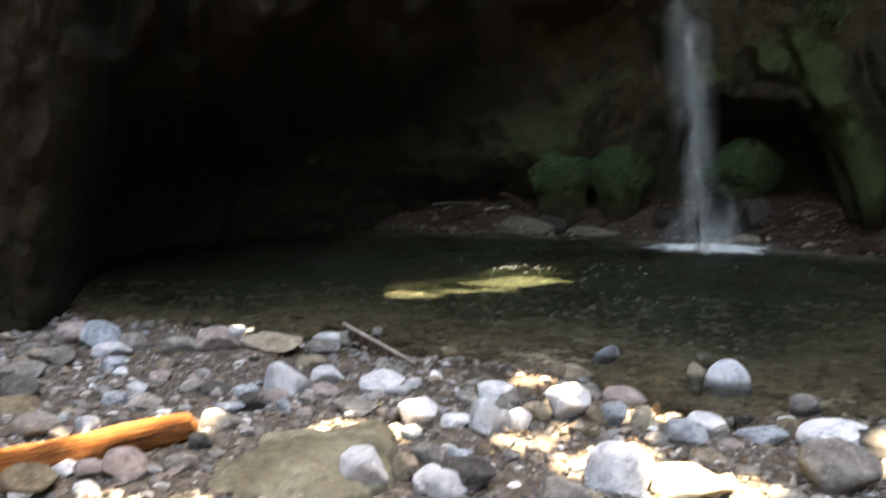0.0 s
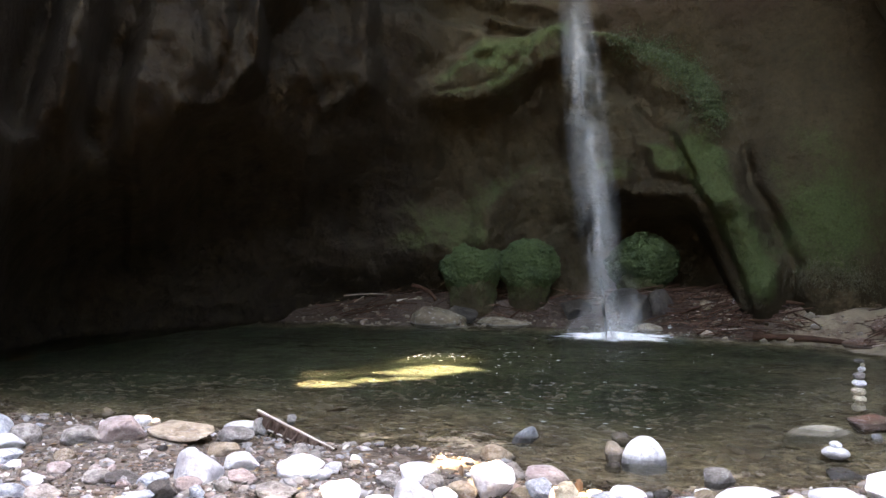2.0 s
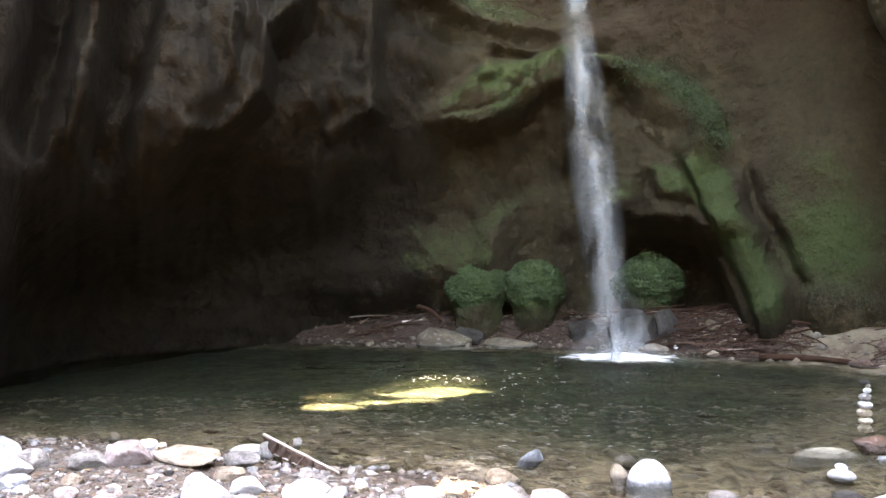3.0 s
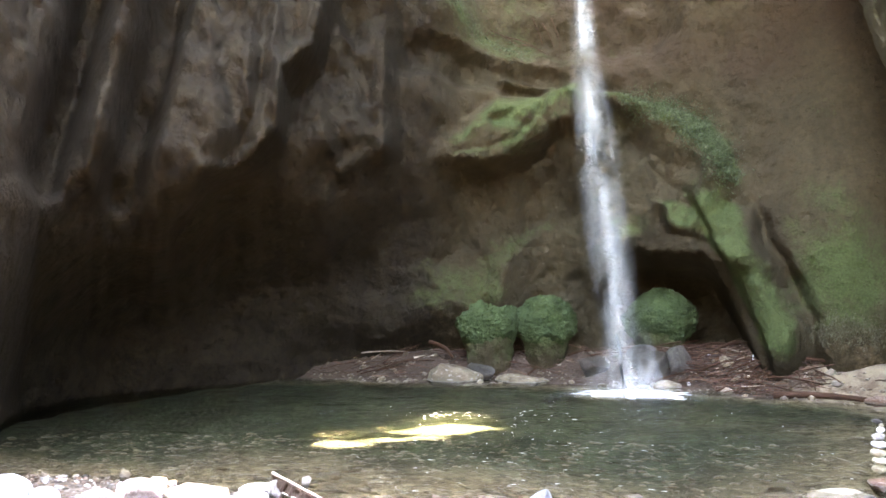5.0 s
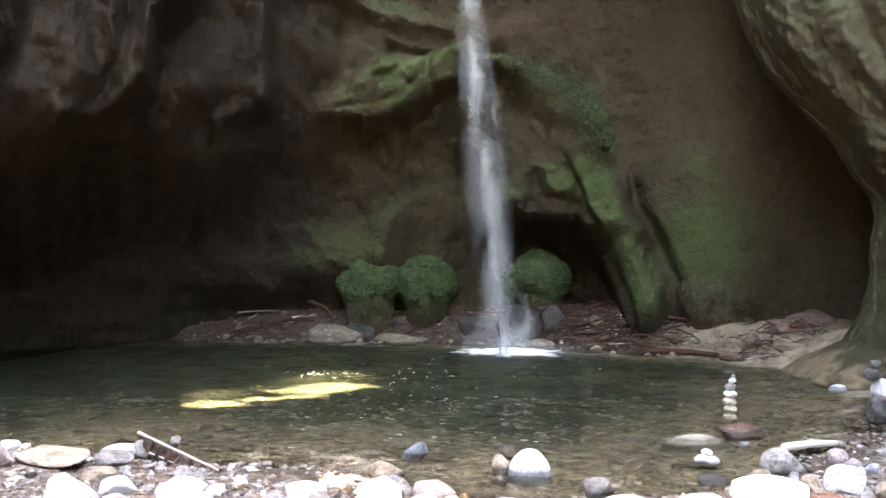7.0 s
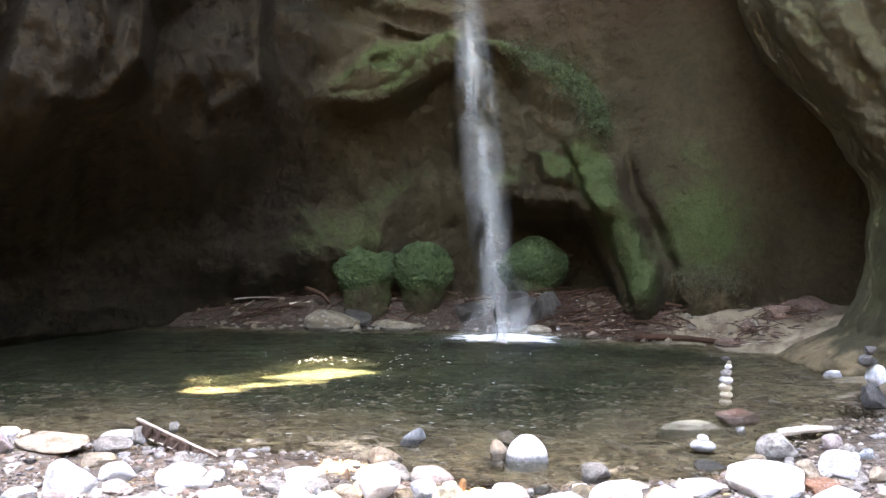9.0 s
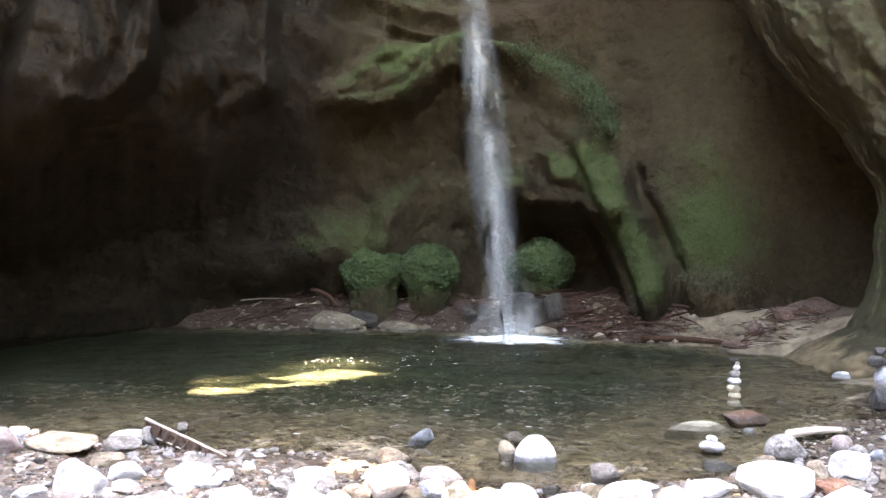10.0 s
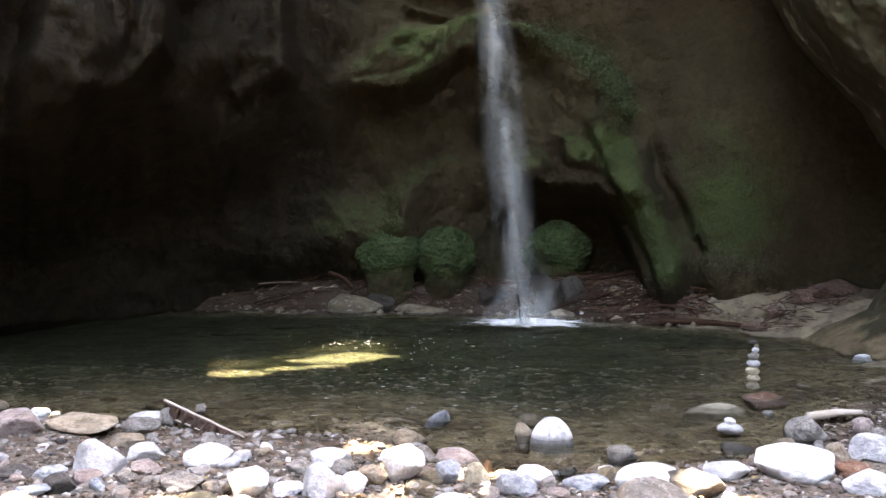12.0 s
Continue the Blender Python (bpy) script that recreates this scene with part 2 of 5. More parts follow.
def water_material():
    """Clear pool water: it lets light through and mirrors more towards grazing views."""
    s = Shade("pool_water")
    s.t.nodes.remove(s.bsdf)
    clear = s.node("ShaderNodeBsdfTransparent")
    clear.inputs[0].default_value = (0.93, 0.93, 0.86, 1)
    gloss = s.node("ShaderNodeBsdfGlossy")
    gloss.inputs["Roughness"].default_value = 0.02
    small = s.noise(9.0, 3, 0.55, stretch=(0.5, 1.5, 1.0))
    fine = s.noise(24.0, 2, 0.5, stretch=(0.6, 1.3, 1.0))
    chop = s.noise(4.2, 2, 0.5, stretch=(0.75, 1.2, 1.0))
    n = s.bump(fine, 1.0, 0.09, s.bump(small, 1.0, 0.30, s.bump(chop, 1.0, 0.6)))
    s.link(n, gloss.inputs["Normal"])
    fres = s.node("ShaderNodeFresnel")
    fres.inputs["IOR"].default_value = 1.33
    s.link(n, fres.inputs["Normal"])
    bent = s.node("ShaderNodeBsdfRefraction")
    bent.inputs["Color"].default_value = (0.93, 0.93, 0.86, 1)
    bent.inputs["Roughness"].default_value = 0.0
    bent.inputs["IOR"].default_value = 1.2
    s.link(n, bent.inputs["Normal"])
    body = s.node("ShaderNodeMixShader")
    body.inputs[0].default_value = 0.22
    s.link(clear.outputs[0], body.inputs[1])
    s.link(bent.outputs[0], body.inputs[2])
    m = s.node("ShaderNodeMixShader")
    s.link(fres.outputs[0], m.inputs[0])
    s.link(body.outputs[0], m.inputs[1])
    s.link(gloss.outputs[0], m.inputs[2])
    s.link(m.outputs[0], s.out.inputs["Surface"])
    return s.mat


WATER = water_material()


def spray_material(name, low, high, stretch, scale):
    """Falling water: white strands with clear gaps between them."""
    s = Shade(name)
    a = s.noise(scale, 5, 0.6, s.pos, stretch)
    b = s.noise(scale * 3.1, 3, 0.6, s.pos, stretch)
    clump = s.noise(2.4, 3, 0.6, s.pos, (1.0, 1.0, 0.7))
    dens = s.maths("ADD", s.maths("ADD", s.maths("MULTIPLY", a, 0.5), s.maths("MULTIPLY", b, 0.2)), s.maths("MULTIPLY", clump, 0.3))
    alpha = s.maths("MULTIPLY", s.ramp(dens, (low, 0.0), (high, 1.0)), s.attr("dense"))
    s.link(alpha, s.bsdf.inputs["Alpha"])
    s.bsdf.inputs["Subsurface Weight"].default_value = 0.0
    return s.done((0.86, 0.92, 0.90), 0.35, None, 0.5)


FALL = spray_material("falling_water", 0.41, 0.68, (4.0, 4.0, 0.6), 1.4)
FOAM = spray_material("foam", 0.12, 0.44, (1.0, 1.6, 1.0), 4.0)


def wood_material(name, dark, light, stretch=(14.0, 14.0, 1.2)):
    s = Shade(name)
    grain = s.noise(3.0, 6, 0.65, s.obj, stretch)
    wear = s.noise(3.5, 5, 0.6)
    c = s.ramp(grain, (0.3, dark), (0.68, light))
    c = s.mix(s.ramp(wear, (0.5, 0.0), (0.75, 0.6)), c, dark)
    return s.done(c, 0.8, s.bump(grain, 0.6, 0.02), 0.1)


def log_material():
    s = Shade("peeled_log")
    grain = s.noise(3.0, 7, 0.7, s.obj, (16.0, 16.0, 1.0))
    tear = s.noise(5.0, 6, 0.7, s.obj, (4.0, 4.0, 0.8))
    c = s.ramp(grain, (0.32, (0.075, 0.021, 0.008)), (0.5, (0.20, 0.068, 0.021)), (0.68, (0.30, 0.125, 0.045)))
    c = s.mix(s.ramp(tear, (0.36, 0.8), (0.48, 0.0)), c, (0.050, 0.020, 0.011))
    c = s.mix(s.ramp(s.noise(16, 5, 0.7), (0.60, 0.0), (0.72, 0.6)), c, (0.36, 0.20, 0.10))
    return s.done(c, 0.8, s.bump(grain, 0.9, 0.03, s.bump(tear, 0.8, 0.03)), 0.1)


LOG = log_material()
DRIFT = wood_material("grey_driftwood", (0.10, 0.08, 0.065), (0.30, 0.25, 0.20))
BROWN = wood_material("wet_brown_wood", (0.018, 0.0095, 0.0065), (0.068, 0.035, 0.022))



def debris_material():
    s = Shade("drift_debris")
    c = s.ramp(s.island(), (0.0, (0.012, 0.0065, 0.0045)), (0.45, (0.045, 0.022, 0.014)), (0.8, (0.085, 0.042, 0.026)), (0.95, (0.12, 0.075, 0.05)), (1.0, (0.36, 0.30, 0.24)))
    return s.done(c, 0.6, s.bump(s.noise(40, 4, 0.7), 0.5, 0.01), 0.2)


DEBRIS = debris_material()
BOARD = wood_material("weathered_board", (0.045, 0.026, 0.020), (0.16, 0.115, 0.095))
PALE = wood_material("pale_driftwood", (0.38, 0.33, 0.27), (0.62, 0.56, 0.48))


def litter_material():
    s = Shade("fallen_leaves")
    c = s.ramp(s.island(), (0.0, (0.06, 0.032, 0.019)), (0.35, (0.15, 0.088, 0.052)), (0.6, (0.10, 0.056, 0.034)), (0.93, (0.17, 0.11, 0.065)), (1.0, (0.30, 0.25, 0.10)))
    return s.done(c, 0.7, None, 0.3)


LITTER = litter_material()


def leaf_material(name, dark, light):
    s = Shade(name)
    return s.done(s.ramp(s.island(), (0.0, dark), (1.0, light)), 0.6, None, 0.3)


DRY = leaf_material("dry_leaves", (0.075, 0.042, 0.025), (0.12, 0.075, 0.045))
FERN = leaf_material("maidenhair_leaves", (0.013, 0.023, 0.009), (0.040, 0.063, 0.024))
STRAW = leaf_material("dry_moss", (0.035, 0.036, 0.018), (0.085, 0.080, 0.045))


# white of the spray drops, and of the glint specks on the pool
def drop_glint_material():
    s = Shade("water_drops")
    return s.done((0.8, 0.84, 0.84), 0.15, None, 0.6)


DROPS_AND_GLINTS = drop_glint_material()


def slab_material():
    s = Shade("sunken_slab")
    blot = s.noise(2.4, 7, 0.65)
    grain = s.noise(30, 5, 0.7)
    c = s.ramp(blot, (0.36, (0.075, 0.066, 0.042)), (0.5, (0.17, 0.155, 0.105)), (0.64, (0.30, 0.28, 0.205)))
    c = s.mix(s.ramp(grain, (0.35, 0.4), (0.6, 0.0)), c, (0.06, 0.055, 0.03))
    beds = s.noise(2.0, 5, 0.6, stretch=(1.2, 5.0, 3.0))
    c = s.mix(s.ramp(beds, (0.38, 0.55), (0.5, 0.0)), c, (0.085, 0.075, 0.05))
    c = s.mix(s.ramp(s.noise(9, 6, 0.75), (0.56, 0.0), (0.70, 0.55)), c, (0.30, 0.28, 0.22))
    return s.done(c, 0.6, s.bump(blot, 0.8, 0.08, s.bump(grain, 0.6, 0.015)), 0.4)


SLAB = slab_material()

# ---- shapes ----
def _hash(ix, iy, iz, seed):
    h = (ix * 374761393 + iy * 668265263 + iz * 2147483647 + seed * 974634777) & 0xFFFFFFFF
    h = ((h ^ (h >> 13)) * 1274126177) & 0xFFFFFFFF
    return ((h ^ (h >> 16)) & 0xFFFF) / 65535.0


def value_noise(x, y, z, seed=0):
    """Smooth noise from -1 to 1 over arrays."""
    x, y, z = np.broadcast_arrays(np.asarray(x, float), np.asarray(y, float), np.asarray(z, float))
    ix, iy, iz = (np.floor(a).astype(np.int64) for a in (x, y, z))
    fx, fy, fz = x - ix, y - iy, z - iz
    fx, fy, fz = (f * f * (3 - 2 * f) for f in (fx, fy, fz))
    total = 0
    for dx in (0, 1):
        for dy in (0, 1):
            for dz in (0, 1):
                w = (fx if dx else 1 - fx) * (fy if dy else 1 - fy) * (fz if dz else 1 - fz)
                total = total + w * _hash(ix + dx, iy + dy, iz + dz, seed)
    return total * 2 - 1


def fbm(x, y, z, octaves=4, seed=0, gain=0.5):
    amp, out = 1.0, 0
    for i in range(octaves):
        out = out + amp * value_noise(x * 2 ** i, y * 2 ** i, z * 2 ** i, seed + i)
        amp *= gain
    return out


def smooth(a, b, v):
    t = np.clip((v - a) / (b - a), 0, 1)
    return t * t * (3 - 2 * t)


def soft_table(v, table):
    """A table of (place, value), read with eased steps between the places."""
    p, q = np.array([a for a, _ in table], float), np.array([b for _, b in table], float)
    return np.interp(v, p, q)


def line_distance(u, v, pts):
    """Distance to a polyline, and how far along it (0 to 1) the nearest point lies."""
    best, where = np.full(np.shape(u), 1e9), np.zeros(np.shape(u))
    n = len(pts) - 1
    for i in range(n):
        (a, b), (c, d) = pts[i], pts[i + 1]
        ll = (c - a) ** 2 + (d - b) ** 2
        t = np.clip(((u - a) * (c - a) + (v - b) * (d - b)) / ll, 0, 1)
        dist = np.hypot(u - a - t * (c - a), v - b - t * (d - b))
        near = dist < best
        best = np.where(near, dist, best)
        where = np.where(near, (i + t) / n, where)
    return best, where


POOL = [(-7.6, 7.6), (-6.2, 6.9), (-4.9, 6.3), (-4.2, 6.4), (-2.9, 6.1), (-2.1, 5.75), (-0.8, 5.6), (-0.2, 5.2), (0.3, 4.8), (0.9, 4.7),
        (1.7, 4.85), (2.5, 5.3), (3.3, 6.1), (3.95, 6.7), (5.1, 8.4), (5.6, 9.3), (5.5, 10.0), (5.5, 10.9), (5.0, 11.5), (4.7, 12.3), (3.5, 12.9), (2.3, 13.9),
        (0.2, 14.6), (-0.9, 14.7), (-2.3, 14.7), (-3.8, 15.1), (-5.3, 14.9), (-7.5, 15.4), (-11.0, 14.0), (-11.5, 10.0), (-9.5, 8.2)]


def pool_depth(x, y):
    """Signed distance from the water's edge: above zero inside the pool."""
    x, y = np.asarray(x, float), np.asarray(y, float)
    inside = np.zeros(x.shape, bool)
    n = len(POOL)
    for i in range(n):
        (x1, y1), (x2, y2) = POOL[i], POOL[(i + 1) % n]
        cross = ((y1 > y) != (y2 > y)) & (x < (x2 - x1) * (y - y1) / (y2 - y1 + 1e-12) + x1)
        inside ^= cross
    d, _ = line_distance(x, y, POOL + POOL[:1])
    return np.where(inside, d, -d)


def ground_height(x, y):
    x, y = np.asarray(x, float), np.asarray(y, float)
    d = pool_depth(x, y) + 0.12 * fbm(x * 1.3, y * 1.3, 0, 3, 5)
    near = smooth(9.0, 6.5, y)
    bed = -0.07 * np.clip(d, 0, 2.0) - 0.03 * np.clip(d - 2.0, 0, 6)
    bank = np.clip(-d, 0, 30)
    land = (0.055 * np.minimum(bank, 5) + 0.03) * near + (0.5 * smooth(0, 1.3, bank) + 0.03) * (1 - near)
    z = np.where(d > 0, np.maximum(bed, -0.18), land * smooth(0, 0.4, -d))
    z = z + 0.022 * fbm(x * 2.1, y * 2.1, 3, 3, 9) * smooth(-0.1, 0.5, np.abs(d) + 0.2)
    z = z + 0.07 * fbm(x * 1.4, y * 2.2, 8, 4, 19) * smooth(0.05, 0.7, -d) * smooth(9, 11, y)
    rise = np.clip((np.hypot(x, y - 4) - 16) / 10, 0, 1)
    return z + rise * 0.5


def grid_mesh(name, pts, mat, attrs=(), wrap=False, flip=False, gone=None):
    """A smooth sheet from an array rows x columns x 3."""
    rows, cols = pts.shape[:2]
    i, j = np.meshgrid(np.arange(rows - 1), np.arange(cols if wrap else cols - 1), indexing="ij")
    k = (j + 1) % cols
    quads = np.stack([i * cols + j, i * cols + k, (i + 1) * cols + k, (i + 1) * cols + j], -1).reshape(-1, 4)
    if gone is not None:
        quads = quads[~gone.reshape(-1)[quads].any(1)]
    if flip:
        quads = quads[:, ::-1]
    me = bpy.data.meshes.new(name)
    me.vertices.add(rows * cols)
    me.vertices.foreach_set("co", pts.reshape(-1).astype(np.float32))
    me.loops.add(quads.size)
    me.loops.foreach_set("vertex_index", quads.reshape(-1).astype(np.int32))
    me.polygons.add(len(quads))
    me.polygons.foreach_set("loop_start", (np.arange(len(quads)) * 4).astype(np.int32))
    me.polygons.foreach_set("use_smooth", np.ones(len(quads), bool))
    me.update(calc_edges=True)
    for key, values in attrs:
        me.attributes.new(key, "FLOAT", "POINT").data.foreach_set("value", np.asarray(values, np.float32).reshape(-1))
    me.materials.append(mat)
    return me


def inside(u, v, pts):
    """Whether places lie inside a closed outline."""
    hit = np.zeros(np.shape(u), bool)
    for (x1, y1), (x2, y2) in zip(pts, pts[1:] + pts[:1]):
        hit ^= ((y1 > v) != (y2 > v)) & (u < (x2 - x1) * (v - y1) / (y2 - y1 + 1e-12) + x1)
    return hit


# the band of rock that springs from the ledge as an arm and comes down as a leg: its inner and outer edges
BAND_IN = [(3.6, 5.35), (5.6, 5.08), (7.5, 4.47), (9.2, 3.87), (10.8, 3.35), (11.8, 2.82), (13.25, 2.1), (14.5, 1.35), (15.35, 0.75), (15.9, 0.2), (16.1, -0.4)]
BAND_OUT = [(3.6, 5.7), (5.6, 5.55), (9.15, 5.3), (12.2, 4.95), (13.9, 4.4), (14.6, 3.8), (15.2, 3.3), (16.1, 2.6), (17.45, 1.9), (18.7, 1.22), (18.85, 0.8), (18.9, -0.4)]
SLAB_FACE = [(8.3, 3.44), (10.3, 3.46), (12.4, 3.05), (12.7, 2.6), (11.4, 2.66), (9.3, 2.8)]
LOWER_FACE = [(5.6, 2.6), (9.0, 2.85), (11.5, 2.75), (13.0, 2.45), (12.9, 2.2), (11.6, 2.12), (9.0, 2.28), (5.8, 2.3)]
BLOCK_FACE = [(3.4, 3.35), (6.1, 3.2), (8.3, 3.2), (9.1, 2.76), (7.6, 2.6), (6.2, 2.54), (3.6, 2.62)]


# how far the rock stands off, by bearing: at the foot and above the undercut
LOW_REACH = [(-180, 11), (-110, 9), (-60, 7.0), (-46, 7.2), (-41.5, 7.6), (-40, 8.6), (-38.3, 11.0), (-36.5, 12.8), (-31, 14.2), (-24, 15.0), (-14, 15.25), (-7, 15.2), (0, 15.3),
             (6, 16.0), (9, 16.6), (13, 16.5), (16, 15.6), (20, 14.6), (23, 14.3), (26, 14.5), (28, 14.9), (32, 15.0), (38, 13.5), (45, 12.5), (60, 11), (110, 9), (180, 11)]
UP_REACH = [(-180, 11), (-110, 9), (-60, 7.0), (-46, 7.2), (-40, 7.7), (-37, 8.6), (-33.5, 9.5), (-28, 9.8), (-24, 10.2), (-20.5, 10.5), (-17, 10.9),
             (-12, 11.4), (-9, 12.9), (-6, 13.9), (0, 14.5), (8, 14.6), (14, 14.5), (20, 14.3), (23, 14.3), (26, 14.7), (28, 15.1), (32, 15.1), (38, 14.0), (45, 13), (60, 11), (110, 9), (180, 11)]


# the grotto wall: a ring of rock round the pool, read by bearing (degrees clockwise from +y) and height
def wall_reach(th, z):
    """Distance of the rock from the middle of the gravel bar, and how mossy it is."""
    low, up = soft_table(th, LOW_REACH), soft_table(th, UP_REACH)
    low_mean = sum(soft_table(th + o, LOW_REACH) for o in (-3, -2, -1, 0, 1, 2, 3)) / 7
    up_mean = sum(soft_table(th + o, UP_REACH) for o in (-3, -2, -1, 0, 1, 2, 3)) / 7
    rounded = smooth(14, 17, th)               # no creases on the smooth wall
    low, up = low + rounded * (low_mean - low), up + rounded * (up_mean - up)
    edge = soft_table(th, [(-180, -2), (-60, -2), (-46, -0.6), (-41, 0.6), (-39, 1.5), (-37.5, 2.1), (-36, 2.6), (-33, 2.75), (-30, 2.85), (-25.4, 3.1), (-20.6, 3.55), (-18.6, 3.5), (-16.4, 3.4),
                           (-13.8, 3.7), (-11.9, 4.1), (-10.5, 4.2), (-8, 3.95), (-5, 4.0), (-2.7, 4.1), (0, 4.4), (2.5, 4.2), (4.5, 3.2), (6, 2.5), (9, 2.42), (11.8, 2.3),
                           (13.2, 1.7), (15, 0.6), (17, -0.6), (22, -2), (180, -2)])
    edge = edge + 0.10 * fbm(th * 0.5, 0, 0, 3, 21)
    brink = soft_table(z, [(2.6, -27.5), (3.22, -25.4), (3.37, -23.1), (3.55, -21.6), (3.95, -20.0), (4.7, -19.75), (5.28, -17.4), (5.76, -16.8), (8, -14.5)])
    up = up + 1.15 * smooth(brink - 0.3, brink + 0.9, th) * smooth(-8, -11, th)          # the wall steps back behind the hanging lobe
    under = soft_table(th, [(-30, 2.0), (-14, 1.9), (-8, 1.7), (4, 1.2), (6, 0.4), (9, 0.3), (20, 0.45)])         # how gently the rock is undercut
    r = low + (up - low) * smooth(edge - under, edge + 0.3 * under + 0.05, z)
    u = th * 0.24                              # metres along the back wall
    k = 0.24
    back = smooth(-40, -34, th) * smooth(40, 32, th)
    sleek = smooth(15.5, 18.5, th)             # the smooth wall beyond the leg

    def ridge(pts, width, height, power=2.0):
        d, t = line_distance(u, z, [(a * k, b) for a, b in pts])
        return height * np.exp(-(d / width) ** power), d, t

    uj, zj = u + 0.05 * fbm(u * 2.3, z * 2.3, 2, 4, 101), z + 0.05 * fbm(u * 2.3, z * 2.3, 7, 4, 103)      # ragged edges

    def plate(pts, soft):
        """1 well inside an outline, falling to 0 over a soft edge."""
        ring_ = [(a * k, b) for a, b in pts]
        d, _ = line_distance(uj, zj, ring_ + ring_[:1])
        return smooth(-soft * 0.4, soft, np.where(inside(uj, zj, ring_), d, -d))

    # mossy ledge beside the fall
    below = soft_table(th, [(-9, 3.96), (-5.2, 4.0), (-3.2, 4.03), (-1.05, 4.21), (0.24, 4.43), (1.54, 4.75), (3, 4.9)]) + 0.05 * fbm(th * 1.1, 0, 0, 3, 13)
    above = soft_table(th, [(-9, 4.1), (-8, 4.25), (-5.4, 4.72), (-3.2, 5.2), (0.3, 5.42), (2.0, 5.6), (3, 5.65)])
    ledge = 0.95 * smooth(below - 0.10, below + 0.16, z) * smooth(above + 0.35, above - 0.25, z) * smooth(-9.5, -3.8, th) * smooth(4.0, 2.2, th)
    dent, _, _ = ridge([(-3.4, 4.82), (-2.0, 4.86), (-1.2, 4.78)], 0.10, 0.16)
    split, _, _ = ridge([(0.35, 5.35), (0.2, 5.0), (0.9, 4.75), (1.2, 4.5)], 0.09, 0.3)
    ledge = ledge * (1 - dent - split)
    # the arm and the leg: one band, rounded above, its outer side falling away below
    left, right = [(a * k, b) for a, b in BAND_IN], [(a * k, b) for a, b in BAND_OUT]
    d_in, _ = line_distance(uj, zj, left)
    d_out, _ = line_distance(uj, zj, right)
    across = np.where(inside(uj, zj, left + right[::-1]), d_in / (d_in + d_out), np.where(d_in < d_out, 0.0, 1.0))
    lower = smooth(4.1, 3.1, z)
    arm = smooth(0.0, 0.55 - 0.43 * lower, across) * ((1 - lower) * 0.72 * smooth(1.05, 0.65, across) + lower * 0.62 * (1 - 0.95 * smooth(0.35, 1.0, across)) * (d_out > 0) * (across < 1))
    arm = arm * (0.35 + 0.65 * smooth(0.1, 1.0, z)) * smooth(3.4, 5.5, th)
    inner = np.exp(-(d_in / 0.22) ** 2) * (across <= 0) * smooth(2.9, 3.6, z) * smooth(5.0, 6.5, th)      # shade line under the arm
    groove = 0.34 * lower * np.exp(-(d_out / np.where(across < 1, 0.20, 0.12)) ** 2) * smooth(15.0, 15.8, th)
    groove = groove + 0.10 * inner
    slab = 0.32 * plate(SLAB_FACE, 0.20) * (1 - 0.55 * (z - 3.0)) + 0.22 * plate(BLOCK_FACE, 0.20)
    slab = np.maximum(slab, 0.17 * plate(LOWER_FACE, 0.18))
    cleft, _, _ = ridge([(0.9, 4.7), (-0.4, 4.42), (-2.2, 4.12)], 0.10, 0.3)
    for bed in ([(-6.5, 4.28), (-3.8, 4.36), (-1.8, 4.52), (-0.2, 4.95)], [(-4.6, 4.75), (-2.6, 4.92), (-0.8, 5.16)], [(8.6, 3.3), (8.9, 3.0), (9.3, 2.78)]):
        cleft = cleft + ridge(bed, 0.055, 0.08)[0]
    # beds above the ledge: a mossy brow, a dark recess under it
    recess = 0.5 * smooth(5.40, 5.75, zj) * smooth(6.25, 5.95, zj + 0.012 * (th + 3)) * smooth(-12, -9, th) * smooth(3.5, 1.0, th)
    recess = recess - 0.45 * ridge([(-2.6, 5.78), (-0.6, 5.74), (1.0, 5.66)], 0.09, 1.0)[0]
    brow, _, _ = ridge([(-13, 6.9), (-9, 6.75), (-6.5, 6.7)], 0.45, 0.4)
    nub, _, _ = ridge([(-11.95, 4.14), (-13.4, 3.98), (-15.0, 3.75)], 0.13, 0.30)
    nub = nub + ridge([(-12.2, 4.3), (-15, 4.35), (-17, 4.0)], 0.24, 0.25)[0]
    lobe, _, _ = ridge([(-16.9, 5.76), (-17.6, 5.3), (-19.9, 4.7), (-20.15, 3.95), (-21.7, 3.58), (-23.2, 3.4), (-25.5, 3.24)], 0.13, 0.34)
    crease, _, _ = ridge([(-20.9, 5.6), (-21.4, 4.7), (-21.8, 4.1), (-22.8, 3.78)], 0.12, 0.22)
    # low arch at the foot of the back wall
    foot, d_foot, _ = ridge([(1.5, 2.95), (0.0, 2.85), (-1.95, 2.6), (-2.75, 2.2), (-2.95, 1.7), (-2.8, 1.2)], 0.24, 0.2, 2.0)
    cave = 0.35 * np.exp(-((th - 1.2) / 2.6) ** 4 - ((z - 1.6) / 0.8) ** 4)
    r = r - ledge - np.maximum(arm, slab) + groove + cleft + recess - brow - nub - lobe + crease - foot + cave
    # alcove behind the boulders, under the arch
    hole, _, _ = ridge([(7, 1.35), (12, 1.5)], 0.85, 1.0)
    r = r + hole * smooth(2.35, 1.95, z)
    # upright flutes of the near side wall: a pale rough rib between two deep dark channels
    tall_ = smooth(2.2, 3.2, z)
